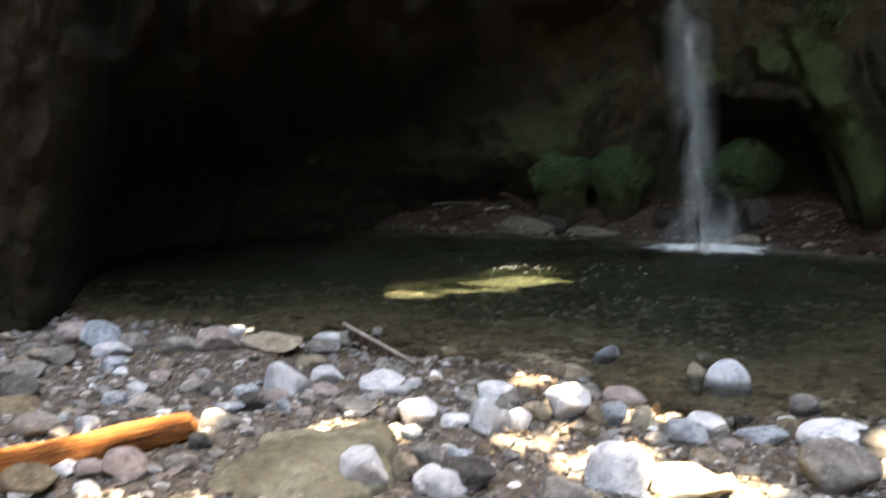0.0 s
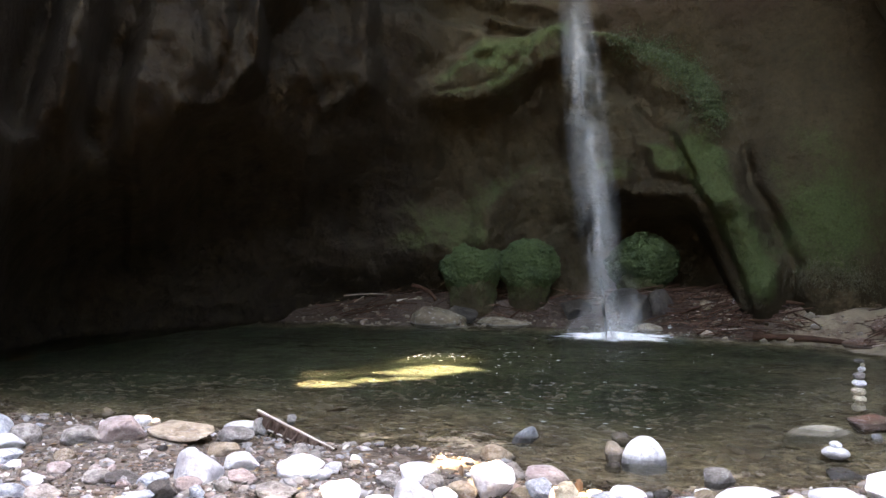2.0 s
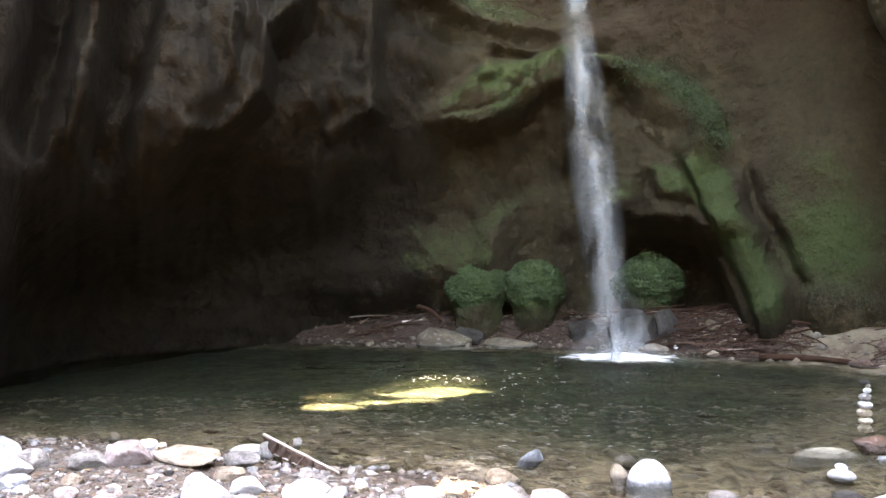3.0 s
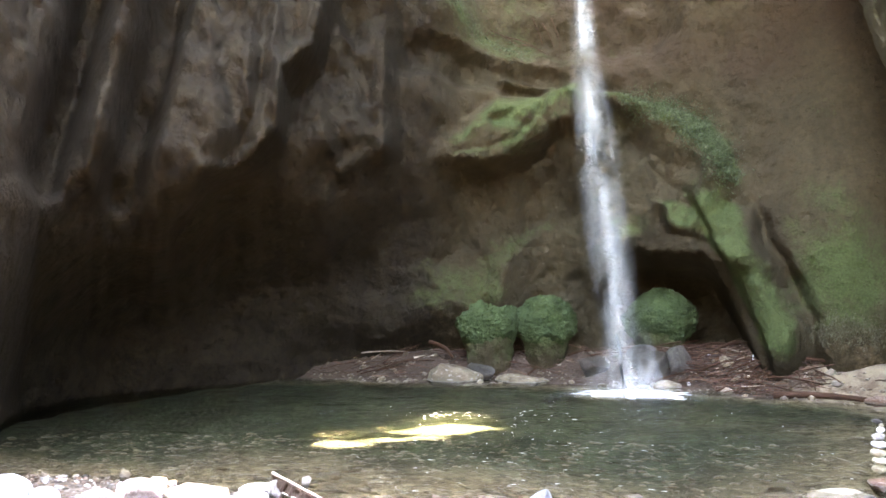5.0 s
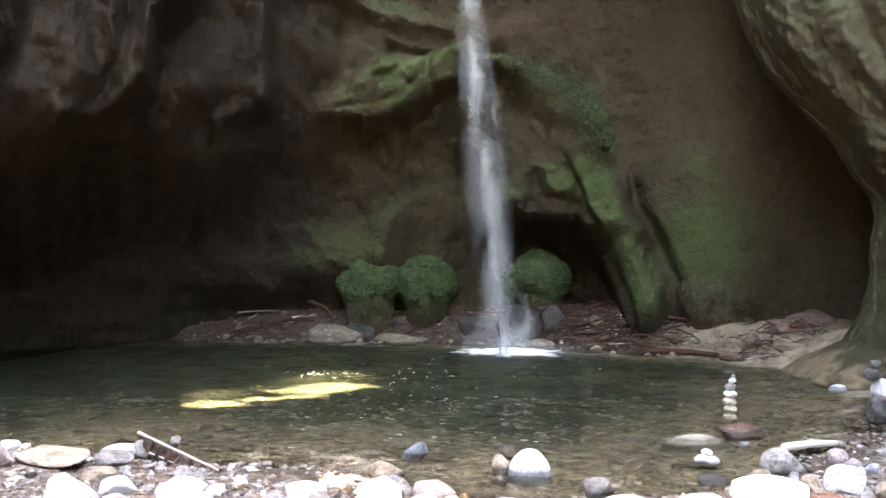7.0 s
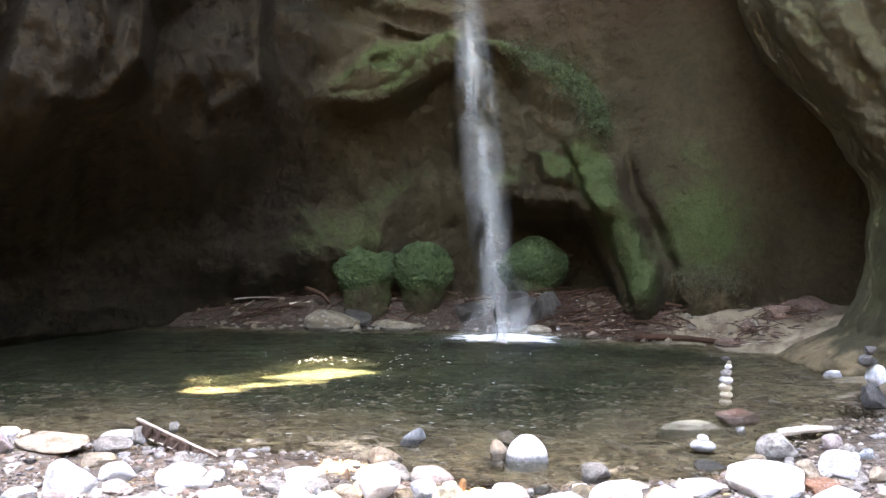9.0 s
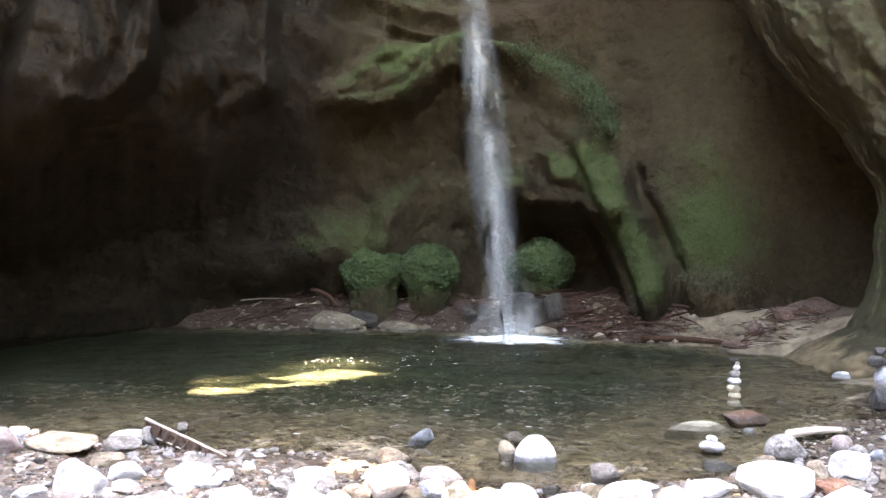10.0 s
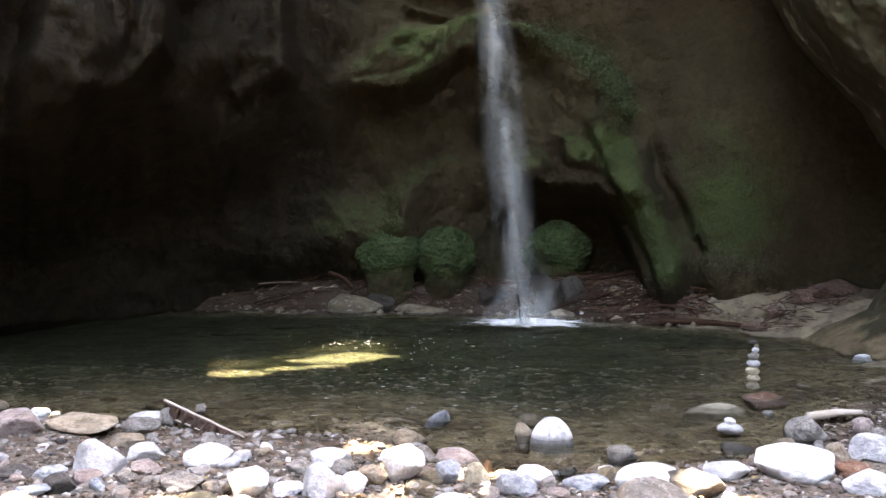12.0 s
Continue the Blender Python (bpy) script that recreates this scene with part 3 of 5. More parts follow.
    channel = 1.5 * ridge([(-31.4, 7.5), (-33.4, 5.05), (-34.5, 4.1), (-36.0, 3.0)], 0.30, 1.0, 3.0)[0] + 1.3 * ridge([(-26.4, 7.5), (-28.2, 5.25), (-29.5, 4.25), (-30.9, 3.1)], 0.34, 1.0, 3.0)[0]
    rib = 0.35 * ridge([(-28.6, 7.5), (-30.6, 5.1), (-31.6, 4.1), (-32.6, 3.1)], 0.22, 1.0, 4.0)[0]
    r = r + (channel - rib) * tall_
    folds = np.cos((th + 0.9 * (z - 3)) / 2.6 * 2 * np.pi) * smooth(-27, -25, th) * smooth(-9, -13, th) * smooth(3.2, 4.6, z)
    r = r - 0.06 * folds
    # big swell of the wall beyond the leg
    swell = np.exp(-((th - 20.5) / 4.0) ** 2 - ((z - 2.0) / 2.6) ** 2)
    r = r - 0.60 * swell
    r = r + 1.05 * smooth(1.6, 0.4, z) * smooth(-25, -14, th) * smooth(4, -2, th)     # undercut above the far bank
    r = r + 0.14 * smooth(1.0, 0.0, z) * smooth(16, 19, th) * smooth(30, 24, th)
    # an unseen roof, added to keep the sun off, leans out far over the pool
    chute = smooth(-7, -4, th) * smooth(11, 8, th)                   # the stream's slot above the fall
    r = r + 1.0 * chute * smooth(5.9, 6.9, z) + 1.0 * chute * smooth(7.9, 8.6, z)
    over = smooth(7.3 + 2.4 * chute, 11.8, z) * smooth(-140, -110, th) * smooth(140, 110, th)
    r = r + (soft_table(np.abs(th), [(0, RIM), (35, RIM - 0.4), (60, 6.8), (110, 7.0), (150, 8.5)]) - r) * over * 0.97
    x, y = np.sin(np.radians(th)) * 14, np.cos(np.radians(th)) * 14
    blocky = np.exp(-((th - 4) / 10) ** 4) * smooth(2.2, 2.8, z) * smooth(6.2, 5.4, z)
    r = r + blocky * (0.20 * np.abs(fbm(x * 1.9 + 0.4 * z, y * 1.9, z * 1.5 - 0.3 * x, 3, 63)) - 0.05)
    craggy = smooth(-10, -14, th) * smooth(-40, -37, th) * smooth(3.0, 3.8, z)       # broken rock of the dark upper wall
    r = r + craggy * 0.22 * (np.abs(fbm(x * 1.7 + 0.8 * z, y * 1.7, z * 1.2 - 0.5 * x, 4, 83)) - 0.3)
    r = r - (0.34 - 0.16 * sleek) * fbm(x * 0.55, y * 0.55, z * 0.55, 3, 11) - (0.10 - 0.06 * sleek) * fbm(x * 2.2, y * 2.2, z * 2.2, 4, 31) + (0.22 - 0.17 * sleek) * (np.abs(fbm(x * 0.9, y * 0.9, z * 0.75, 4, 37)) - 0.35) - 0.10 * back * (1 - sleek) * fbm(x * 1.1, y * 1.1, z * 0.5, 3, 41)

    moss = 0.06 + 0.12 * smooth(-14, -8, th) * smooth(40, 30, th)
    moss = moss + 0.42 * ledge + 0.36 * ledge * smooth(0.35, 0.75, (z - below) / (above - below + 0.1))
    moss = moss + lower * 0.66 * smooth(-0.05, 0.06, across) * (across > 0) * smooth(0.92, 0.40, across) * smooth(0.3, 0.9, z) + (1 - lower) * 0.55 * smooth(0.35, 0.7, across) * smooth(1.0, 0.92, across) * smooth(4.2, 5.5, th) - 0.25 * lower * smooth(0.5, 0.8, across) * (across < 1)
    moss = moss - 0.25 * inner + 0.62 * plate(SLAB_FACE, 0.2) + 0.36 * plate(BLOCK_FACE, 0.3)
    moss = moss + 0.34 * np.exp(-((th - 20.0) / 3.8) ** 2 - ((z - 2.1) / 1.0) ** 2) + 0.36 * np.exp(-((th - 21.0) / 5.0) ** 2 - ((z - 1.5) / 1.1) ** 2)
    moss = moss + 0.22 * np.exp(-((th - 14.9) / 0.7) ** 2 - ((z - 4.1) / 0.5) ** 2)
    moss = moss + 0.30 * smooth(-13, -7.0, th) * smooth(-1.0, -3.5, th) * smooth(3.4, 2.4, z) * smooth(0.3, 0.7, z) + 0.15 * np.exp(-(d_foot / 0.35) ** 2)
    moss = moss + 0.45 * np.exp(-((th + 5) / 6) ** 2 - ((z - 6.9) / 0.7) ** 2) + 0.16 * np.exp(-((th + 22.5) / 2.5) ** 2 - ((z - 4.9) / 0.7) ** 2) + 0.3 * np.exp(-((th + 38) / 1.6) ** 2)
    moss = moss - 0.8 * smooth(1.35, 0.6, z + 0.3 * fbm(th * 0.45, z * 1.2, 0, 4, 111)) * smooth(18.3, 19.2, th) * smooth(32, 28, th)
    moss = moss - 0.14 * smooth(-14, -22, th) - 0.35 * smooth(0.8, 0.2, z) * smooth(14, 10, th) - 0.25 * smooth(23.5, 28, th) + 0.12 * sleek * smooth(4.8, 3.2, z)
    return r, moss


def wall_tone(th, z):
    """Share of dark rock, also painting in shade: the side of the grotto away from the fall, a little beside the
    column.
    """
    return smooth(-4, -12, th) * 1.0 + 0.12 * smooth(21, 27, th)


RIM = 7.35


def sun_gaps(pts):
    """Whether a place in the unseen roof lies in one of the holes added to throw sun patches: the shafts run along the
    sun's way, down to these patches of (x, y, half width, half depth).
    """
    drop = pts[..., 2] / sun_way.z
    x, y = pts[..., 0] - drop * sun_way.x, pts[..., 1] - drop * sun_way.y
    ragged = 0.75 * fbm(x * 2.7, y * 3.6, 0, 3, 33)
    hit = np.zeros(x.shape, bool)
    for a, b, w, d, turn in HOLES:
        c, s = math.cos(turn), math.sin(turn)
        u, v = (x - a) * c + (y - b) * s, (y - b) * c - (x - a) * s
        hit |= (u / w) ** 2 + (v / d) ** 2 < 1 + ragged
    slot = ((pts[..., 0] - 1.5) / 2.7) ** 2 + ((pts[..., 1] - 14.5) / 1.7) ** 2 < 1 + ragged      # open sky above the fall
    return (hit | (slot & (pts[..., 2] < 14.2) & (pts[..., 1] < 16.2))) & (pts[..., 2] > 8.8)


# holes added to the unseen roof, each set to light a patch below
HOLES = [(-1.28, 10.42, 0.60, 0.30, 0.05), (-2.48, 9.1, 0.34, 0.25, 0.1), (-2.0, 9.62, 0.20, 0.09, 0.3), (-1.5, 9.75, 0.26, 0.08, 0.1),
         (-0.95, 5.2, 0.30, 0.07, 0.1), (-0.55, 5.05, 0.12, 0.06, 0.0), (-1.35, 5.25, 0.10, 0.06, 0.2),
         (-2.52, 2.98, 0.15, 0.60, -0.72), (-1.32, 3.68, 0.26, 0.09, 0.1), (0.40, 3.30, 0.28, 0.15, 0.0), (-3.3, 6.1, 0.14, 0.12, 0.0),
         (0.2, 4.5, 0.18, 0.14, 0.3), (-0.4, 4.35, 0.14, 0.12, 0.0), (1.5, 3.9, 0.22, 0.13, 0.5), (3.3, 5.6, 0.2, 0.16, 0.2), (0.05, 3.75, 0.2, 0.14, 0.4), (2.3, 4.3, 0.24, 0.16, 0.2),
         (-0.42, 3.78, 0.17, 0.07, 0.2), (-0.12, 3.52, 0.15, 0.08, 0.3), (-0.30, 4.02, 0.10, 0.06, 0.0)]
th = np.concatenate([np.linspace(-180, -46, 90)[:-1], np.linspace(-46, 36, 560)[:-1], np.linspace(36, 180, 96)[:-1]])
zz = np.concatenate([np.linspace(-1.6, 0, 7)[:-1], np.linspace(0, 7.6, 210)[:-1], np.linspace(7.6, 12.0, 90)])
TH, ZZ = np.meshgrid(th, zz)
tall = soft_table(np.abs(TH), [(0, 12.0), (115, 12.0), (145, 9.5), (180, 8.5)])      # the unseen ring behind, lowered to let in sky light
ZZ = np.where(ZZ < 2, ZZ, 2 + (ZZ - 2) * (tall - 2) / 10)
R, M = wall_reach(TH, ZZ)
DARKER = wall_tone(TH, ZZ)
ring = [np.stack([np.sin(np.radians(TH)) * R, np.cos(np.radians(TH)) * R, ZZ], -1)]
rim_r, rim_z = R[-1], ZZ[-1]
rows_above = [(t, 0.35 + 1.0 * t, 0.0) for t in np.linspace(0.01, 1, 76)] + [(1 + 0.0012 * i, 1.35, 0.17 * i) for i in range(1, 64)] + [(1.08 + 0.0125 * i, 1.4, 10.8) for i in range(64)] + [(2.4, 2.0, 11.5), (5.0, 2.0, 11.5)]
for t, up, cliff in rows_above:       # the ground above the rim, and an unseen cliff added behind the slot to block sun
    rr = rim_r + (16.5 - rim_r) * t
    ring.append(np.stack([np.sin(np.radians(th)) * rr, np.cos(np.radians(th)) * rr, rim_z + up + 0.1 * fbm(th * 0.3, t * 8, 0, 2, 3) + cliff * smooth(60, 40, np.abs(th))], -1)[None])
    M = np.vstack([M, np.full((1, len(th)), 0.7)])
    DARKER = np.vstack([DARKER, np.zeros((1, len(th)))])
ring = np.concatenate(ring)
RUST = np.zeros(M.shape)
RUST[:len(ZZ)] = smooth(5.0, 6.0, ZZ) * smooth(-3, 4, TH) * smooth(28, 20, TH)
EARTH = np.zeros(M.shape)
EARTH[:len(ZZ)] = 0.5 * smooth(1.45, 0.3, ZZ + 0.35 * fbm(TH * 0.5, ZZ * 1.3, 0, 4, 113)) * smooth(17.3, 19.5, TH) * smooth(30, 26, TH) * 1.15
wall = new("wall_back", grid_mesh("wall_back", ring, ROCK, [("moss", M), ("basalt", DARKER), ("rust", RUST), ("earth", EARTH)], wrap=True, gone=sun_gaps(ring)))
tagged(wall, "dark brown overhanging grotto rock with patches of green moss", "rock wall", kind="structure")


# the leaning rock column at the pool's side
def build_column():
    z = np.concatenate([np.linspace(-1.2, 6.5, 240), np.linspace(6.6, 12.5, 30)])
    s = np.concatenate([np.linspace(0, 1, 50)[:-1], np.linspace(1, 2, 230)])
    S, Z = np.meshgrid(s, z)
    edge = soft_table(Z, [(-1.2, 24.0), (0, 25.6), (0.18, 26.8), (0.34, 28.4), (0.47, 29.6), (0.64, 30.1), (0.88, 30.4), (1.19, 30.7), (1.58, 31.0), (2.2, 31.1), (2.47, 30.9), (2.75, 30.4),
                          (3.0, 29.9), (3.3, 28.9), (3.96, 26.4), (4.49, 24.6), (4.76, 24.0), (5.0, 23.3), (5.6, 22.6), (7, 20.5), (12.5, 19)])
    edge = edge + 0.25 * fbm(Z * 1.7, 0, 0, 3, 8)
    turn = np.interp(S, [0, 0.5, 0.85, 1, 1.06, 1.15, 1.4, 2], [5.0, 1.6, 0.25, 0, 0.25, 1.2, 9, 42])
    reach = np.interp(S, [0, 0.5, 0.85, 1, 1.06, 1.15, 1.4, 2], [15.5, 12.8, 11.0, 10.55, 10.35, 10.2, 9.6, 7.0])
    T = edge + turn
    # slanting flutes that follow the leaning edge
    along = T - edge
    reach = reach + 0.10 * np.cos(along / 3.4 * 2 * np.pi + 0.6) * smooth(0.6, 2.0, along) * smooth(1.5, 3.0, Z)
    reach = reach + (1.7 - 0.95 * smooth(0, 3, along)) * smooth(10, 7, Z) * smooth(0.3, 0.9, S)
    x, y = np.sin(np.radians(T)) * reach, np.cos(np.radians(T)) * reach
    reach = reach - 0.09 * fbm(x * 0.9, y * 0.9, Z * 0.9, 3, 51) - 0.06 * fbm(x * 2.6, y * 2.6, Z * 2.6, 4, 61) - 0.045 * fbm(x * 9, y * 9, Z * 9, 3, 66)
    pts = np.stack([np.sin(np.radians(T)) * reach, np.cos(np.radians(T)) * reach, Z], -1)
    moss = 0.36 + 0.10 * np.exp(-((Z - 1.4) / 0.8) ** 2) - 0.6 * smooth(0.9, 0.3, Z)
    ob = new("wall_side", grid_mesh("wall_side", pts, COLUMN, [("moss", moss), ("earth", 0.7 * smooth(0.9, 0.1, Z))]))
    return tagged(ob, "leaning fluted rock column dusted with olive moss", "rock column", kind="structure")


build_column()

# ground: gravel bar, pool bed and far bank in one sheet
gx = np.concatenate([np.linspace(-45, -9, 19)[:-1], np.linspace(-9, -5, 41)[:-1], np.linspace(-5, 5, 251)[:-1], np.linspace(5, 9, 41)[:-1], np.linspace(9, 45, 19)])
gy = np.concatenate([np.linspace(-45, -2, 22)[:-1], np.linspace(-2, 2.2, 43)[:-1], np.linspace(2.2, 8, 146)[:-1], np.linspace(8, 18, 126)[:-1], np.linspace(18, 60, 22)])
GX, GY = np.meshgrid(gx, gy)
GZ = ground_height(GX, GY)
GD = pool_depth(GX, GY)
far_right = smooth(3.9, 4.5, GX + 0.25 * fbm(GX * 1.5, GY * 1.5, 0, 3, 27)) * smooth(7.5, 9.0, GY)
sandy = far_right * smooth(-1.6, -0.7, GD + 0.4 * fbm(GX * 1.8, GY * 1.8, 4, 3, 29))
ground = new("ground", grid_mesh("ground", np.stack([GX, GY, GZ], -1), GROUND, [
    # "deep" also darkens far and left shallows, in place of the mirrored dark wall
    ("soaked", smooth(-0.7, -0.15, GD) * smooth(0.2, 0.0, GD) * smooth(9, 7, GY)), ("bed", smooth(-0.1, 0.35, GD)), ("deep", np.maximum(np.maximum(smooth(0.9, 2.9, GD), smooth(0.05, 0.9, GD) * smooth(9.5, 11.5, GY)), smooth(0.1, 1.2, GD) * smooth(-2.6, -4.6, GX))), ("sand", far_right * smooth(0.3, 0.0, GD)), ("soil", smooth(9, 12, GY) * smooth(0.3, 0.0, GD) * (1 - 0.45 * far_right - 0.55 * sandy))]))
tagged(ground, "brown and grey gravel bar running down into the pool bed", "ground", kind="structure")


def build_water():
    x, y = np.linspace(-11.4, 6.2, 440), np.linspace(4.0, 16, 480)
    X, Y = np.meshgrid(x, y)
    out = np.hypot(X - 1.4, Y - 12.7)
    rings = 0.010 * np.exp(-out / 2.6) * np.cos(out * 2 * np.pi / 0.42 + 2.0 * fbm(X * 0.8, Y * 0.8, 0, 2, 70))
    wind = fbm(X * 1.6 + 0.5 * fbm(X, Y, 3, 2, 72), Y * 4.2, 0, 3, 77)
    calm = 0.35 + 0.65 * smooth(-0.5, 0.5, fbm(X * 0.35, Y * 0.5, 0, 2, 75))
    height = rings + (0.024 * wind + 0.010 * fbm(X * 5, Y * 9, 5, 2, 79)) * calm
    ob = new("water", grid_mesh("water", np.stack([X, Y, height], -1), WATER))
    return tagged(ob, "clear dark green pool water with small ripples", "water", kind="structure")


build_water()


def mesh_of(name, bm, mat, smooth_faces=True):
    me = bpy.data.meshes.new(name)
    bm.to_mesh(me)
    bm.free()
    for p in me.polygons:
        p.use_smooth = smooth_faces
    me.materials.append(mat)
    return me


def part(name, bm, mat, parent, label=""):
    ob = new(name, mesh_of(name, bm, mat))
    ob.parent = parent
    return tagged(ob, label)


def stone_bmesh(seed, level=3, cuts=7, rough=0.10, reach=(0.30, 0.44)):
    """A worn stone about one metre across: a ball planed by a few flats and roughened."""
    rng = random.Random(seed)
    bm = bmesh.new()
    bmesh.ops.create_icosphere(bm, subdivisions=level, radius=0.5)
    planes = []
    for _ in range(cuts):
        n = Vector((rng.gauss(0, 1), rng.gauss(0, 1), rng.gauss(0, 0.8))).normalized()
        planes.append((n, rng.uniform(*reach)))
    co = np.array([v.co[:] for v in bm.verts])
    for n, d in planes:
        n = np.array(n)
        over = co @ n - d
        co = co - np.outer(np.clip(over, 0, None) * 0.94, n)
    push = rough * (0.6 * fbm(co[:, 0] * 2.5 + seed, co[:, 1] * 2.5, co[:, 2] * 2.5, 2, seed % 50) + 0.25 * fbm(co[:, 0] * 8, co[:, 1] * 8 + seed, co[:, 2] * 8, 2, seed % 40 + 60))
    co = co * (1 + push[:, None])
    size = co.max(0) - co.min(0)
    co = (co - (co.max(0) + co.min(0)) / 2) / size
    for v, c in zip(bm.verts, co):
        v.co = c
    return bm


STONES = {}


def stone_mesh(kind, mat, seed):
    """Shared stone shapes: round, blocky or sharp."""
    key = (kind, mat.name, seed)
    if key not in STONES:
        cuts, rough, reach = {"round": (11, 0.06, (0.29, 0.43)), "block": (13, 0.05, (0.25, 0.41)), "sharp": (16, 0.06, (0.22, 0.39)), "ball": (2, 0.03, (0.4, 0.45))}[kind]
        STONES[key] = mesh_of("stone", stone_bmesh(seed * 7 + len(kind), 4, cuts, rough, reach), mat)
    return STONES[key]


WORDS = {"grey_stone": "grey", "blue_grey_stone": "blue-grey", "pale_stone": "pale whitish", "tan_stone": "tan", "rose_stone": "rose-grey",
         "dark_stone": "dark grey", "wet_rock": "dark wet", "red_stone": "red-brown", "olive_stone": "olive-brown", "cream_stone": "cream", "green_stone": "grey-green", "earth_clod": "earthy brown"}
SHAPES = {"round": "rounded", "block": "blocky worn", "sharp": "angular chipped", "ball": "smooth round"}


def stone(x, y, w, h, mat, kind="round", turn=0.0, deep=0.0, sink=0.25, z=None, tilt=0.0, seed=1, label="", where=""):
    """A stone of width w and visible height h that lies on the ground, or at the height z."""
    deep = deep or w * 0.8
    base = float(ground_height(x, y)) if z is None else z
    top = max(base, 0.0) + h if z is None else z + h
    full = (top - base) / (1 - sink) if z is None else h
    ob = new("stone", stone_mesh(kind, mat, seed % 7))
    ob.matrix_world = Matrix.LocRotScale((x, y, top - full / 2), Euler((radians(tilt), radians(tilt * 0.6), radians(turn))), (w, deep, full))
    if not where:
        d = float(pool_depth(x, y))
        where = "standing in the shallow water" if d > 0.15 else "at the water's edge" if d > -0.35 else "on the gravel bar"
    return tagged(ob, label or f"{SHAPES[kind]} {WORDS[mat.name]} stone {where}", "stone", "stones of the gravel bar")


# ---- waterfall ----
def fall_centre(z):
    """The thrown arc of the falling water: its middle and half width at each height."""
    z = np.asarray(z, float)
    x = soft_table(z, [(0, 1.42), (1.2, 1.30), (2.8, 1.14), (4.0, 1.00), (5.4, 0.86), (7.0, 0.74), (9.0, 0.66)])
    y = 12.72 + 0.62 * np.sqrt(np.clip(z, 0, 9) / 9)
    half = soft_table(z, [(0, 0.27), (0.8, 0.31), (1.8, 0.36), (3.2, 0.38), (4.4, 0.33), (5.6, 0.25), (7.0, 0.20), (9.0, 0.20)])
    return x, y, half


def build_fall():
    rng = random.Random(12)
    fall = new("waterfall")
    fall.location = (1.42, 12.72, 0)
    tagged(fall, "white waterfall dropping freely into the pool", "waterfall")
    # nested veils, each a tapering sheet of water bowed towards the pool
    for n, (share, dens) in enumerate(((1.10, 0.055), (0.86, 0.085), (0.62, 0.12), (0.36, 0.18))):
        z = np.linspace(0.0, 9.0, 120)
        a = np.linspace(np.pi, 2 * np.pi, 32)
        A, Z = np.meshgrid(a, z)
        x, y, half = fall_centre(Z)
        wob = 1 + 0.16 * fbm(np.cos(A) * 2 + n * 9, np.sin(A) * 2, Z * 0.45, 3, 71 + n)
        rx, ry = half * share * wob, half * share * 0.45 * wob
        pts = np.stack([x + np.cos(A) * rx - 1.42, y + np.sin(A) * ry - 12.72, Z], -1)
        side = np.abs(np.sin(A)) ** 0.7
        dense = dens * (0.25 + 0.75 * side) * smooth(0.0, 0.5, Z + 0.35)
        ob = new("veil", grid_mesh("veil", pts, FALL, [("dense", dense)]))
        ob.parent = fall
    # strands: twisting threads of heavier water
    bm = bmesh.new()
    lay = bm.verts.layers.float.new("dense")
    for _ in range(38):
        top = rng.uniform(0.5, 9.0)
        length = rng.uniform(0.35, 1.5)
        off, fore = max(-1, min(1, rng.gauss(0, 0.45))), rng.uniform(-0.4, 0.4)
        w = rng.uniform(0.018, 0.050)
        last = None
        d0 = rng.uniform(0.03, 0.10)
        for i in range(9):
            t = i / 8
            z = max(top - length * t, 0.02)
            x, y, half = fall_centre(z)
            swell = w * math.sin(math.pi * (0.08 + 0.9 * t)) + 0.001
            cx, cy = float(x + off * half * 0.9) - 1.42 + 0.012 * math.sin(z * 9 + off * 20), float(y + fore * half) - 12.72
            row = []
            for ang in (0, 2.1, 4.2):
                v = bm.verts.new((cx + math.cos(ang) * swell, cy + math.sin(ang) * swell, z))
                v[lay] = d0
                row.append(v)
            if last:
                for k in range(3):
                    bm.faces.new((last[k], last[(k + 1) % 3], row[(k + 1) % 3], row[k]))
            last = row
    tagged(part("strands", bm, FALL, fall), kind="stuff")
    # spray drops round the foot
    bm = bmesh.new()
    for _ in range(600):
        a, rr = rng.uniform(0, 2 * math.pi), abs(rng.gauss(0, 0.42)) + 0.05
        m = Matrix.Translation((math.cos(a) * rr * 1.3, math.sin(a) * rr * 0.8, abs(rng.gauss(0, 0.24)) * max(0.15, 1.2 - rr)))
        bmesh.ops.create_icosphere(bm, subdivisions=1, radius=rng.uniform(0.0010, 0.0026), matrix=m)
    tagged(part("spray", bm, DROPS_AND_GLINTS, fall), kind="stuff")
    # fine mist round the foot
    A, Z = np.meshgrid(np.linspace(np.pi, 2 * np.pi, 30), np.linspace(0.02, 1.3, 24))
    wide = (0.75 - 0.30 * Z) * (1 + 0.2 * fbm(np.cos(A) * 2, np.sin(A) * 2, Z, 2, 81))
    pts = np.stack([np.cos(A) * wide - 0.03 * Z, np.sin(A) * wide * 0.5 + 0.05, Z], -1)
    ob = new("mist", grid_mesh("mist", pts, FALL, [("dense", 0.40 * smooth(1.3, 0.1, Z) * np.abs(np.sin(A)) ** 1.5)]))
    ob.parent = fall
    # churned foam where it lands
    a, q = np.linspace(0, 2 * np.pi, 72, endpoint=False), np.linspace(0.02, 1, 26)
    A, Q = np.meshgrid(a, q)
    shape = 1 + 0.22 * fbm(np.cos(A) * 1.5, np.sin(A) * 1.5, 4, 3, 91)
    X, Y = np.cos(A) * Q * 1.35 * shape + 0.08, np.sin(A) * Q * 1.25 * shape + 0.40
    H = 0.014 + 0.05 * np.exp(-(Q / 0.3) ** 2) + 0.03 * fbm(X * 9, Y * 9, 2, 3, 92) * (1 - Q)
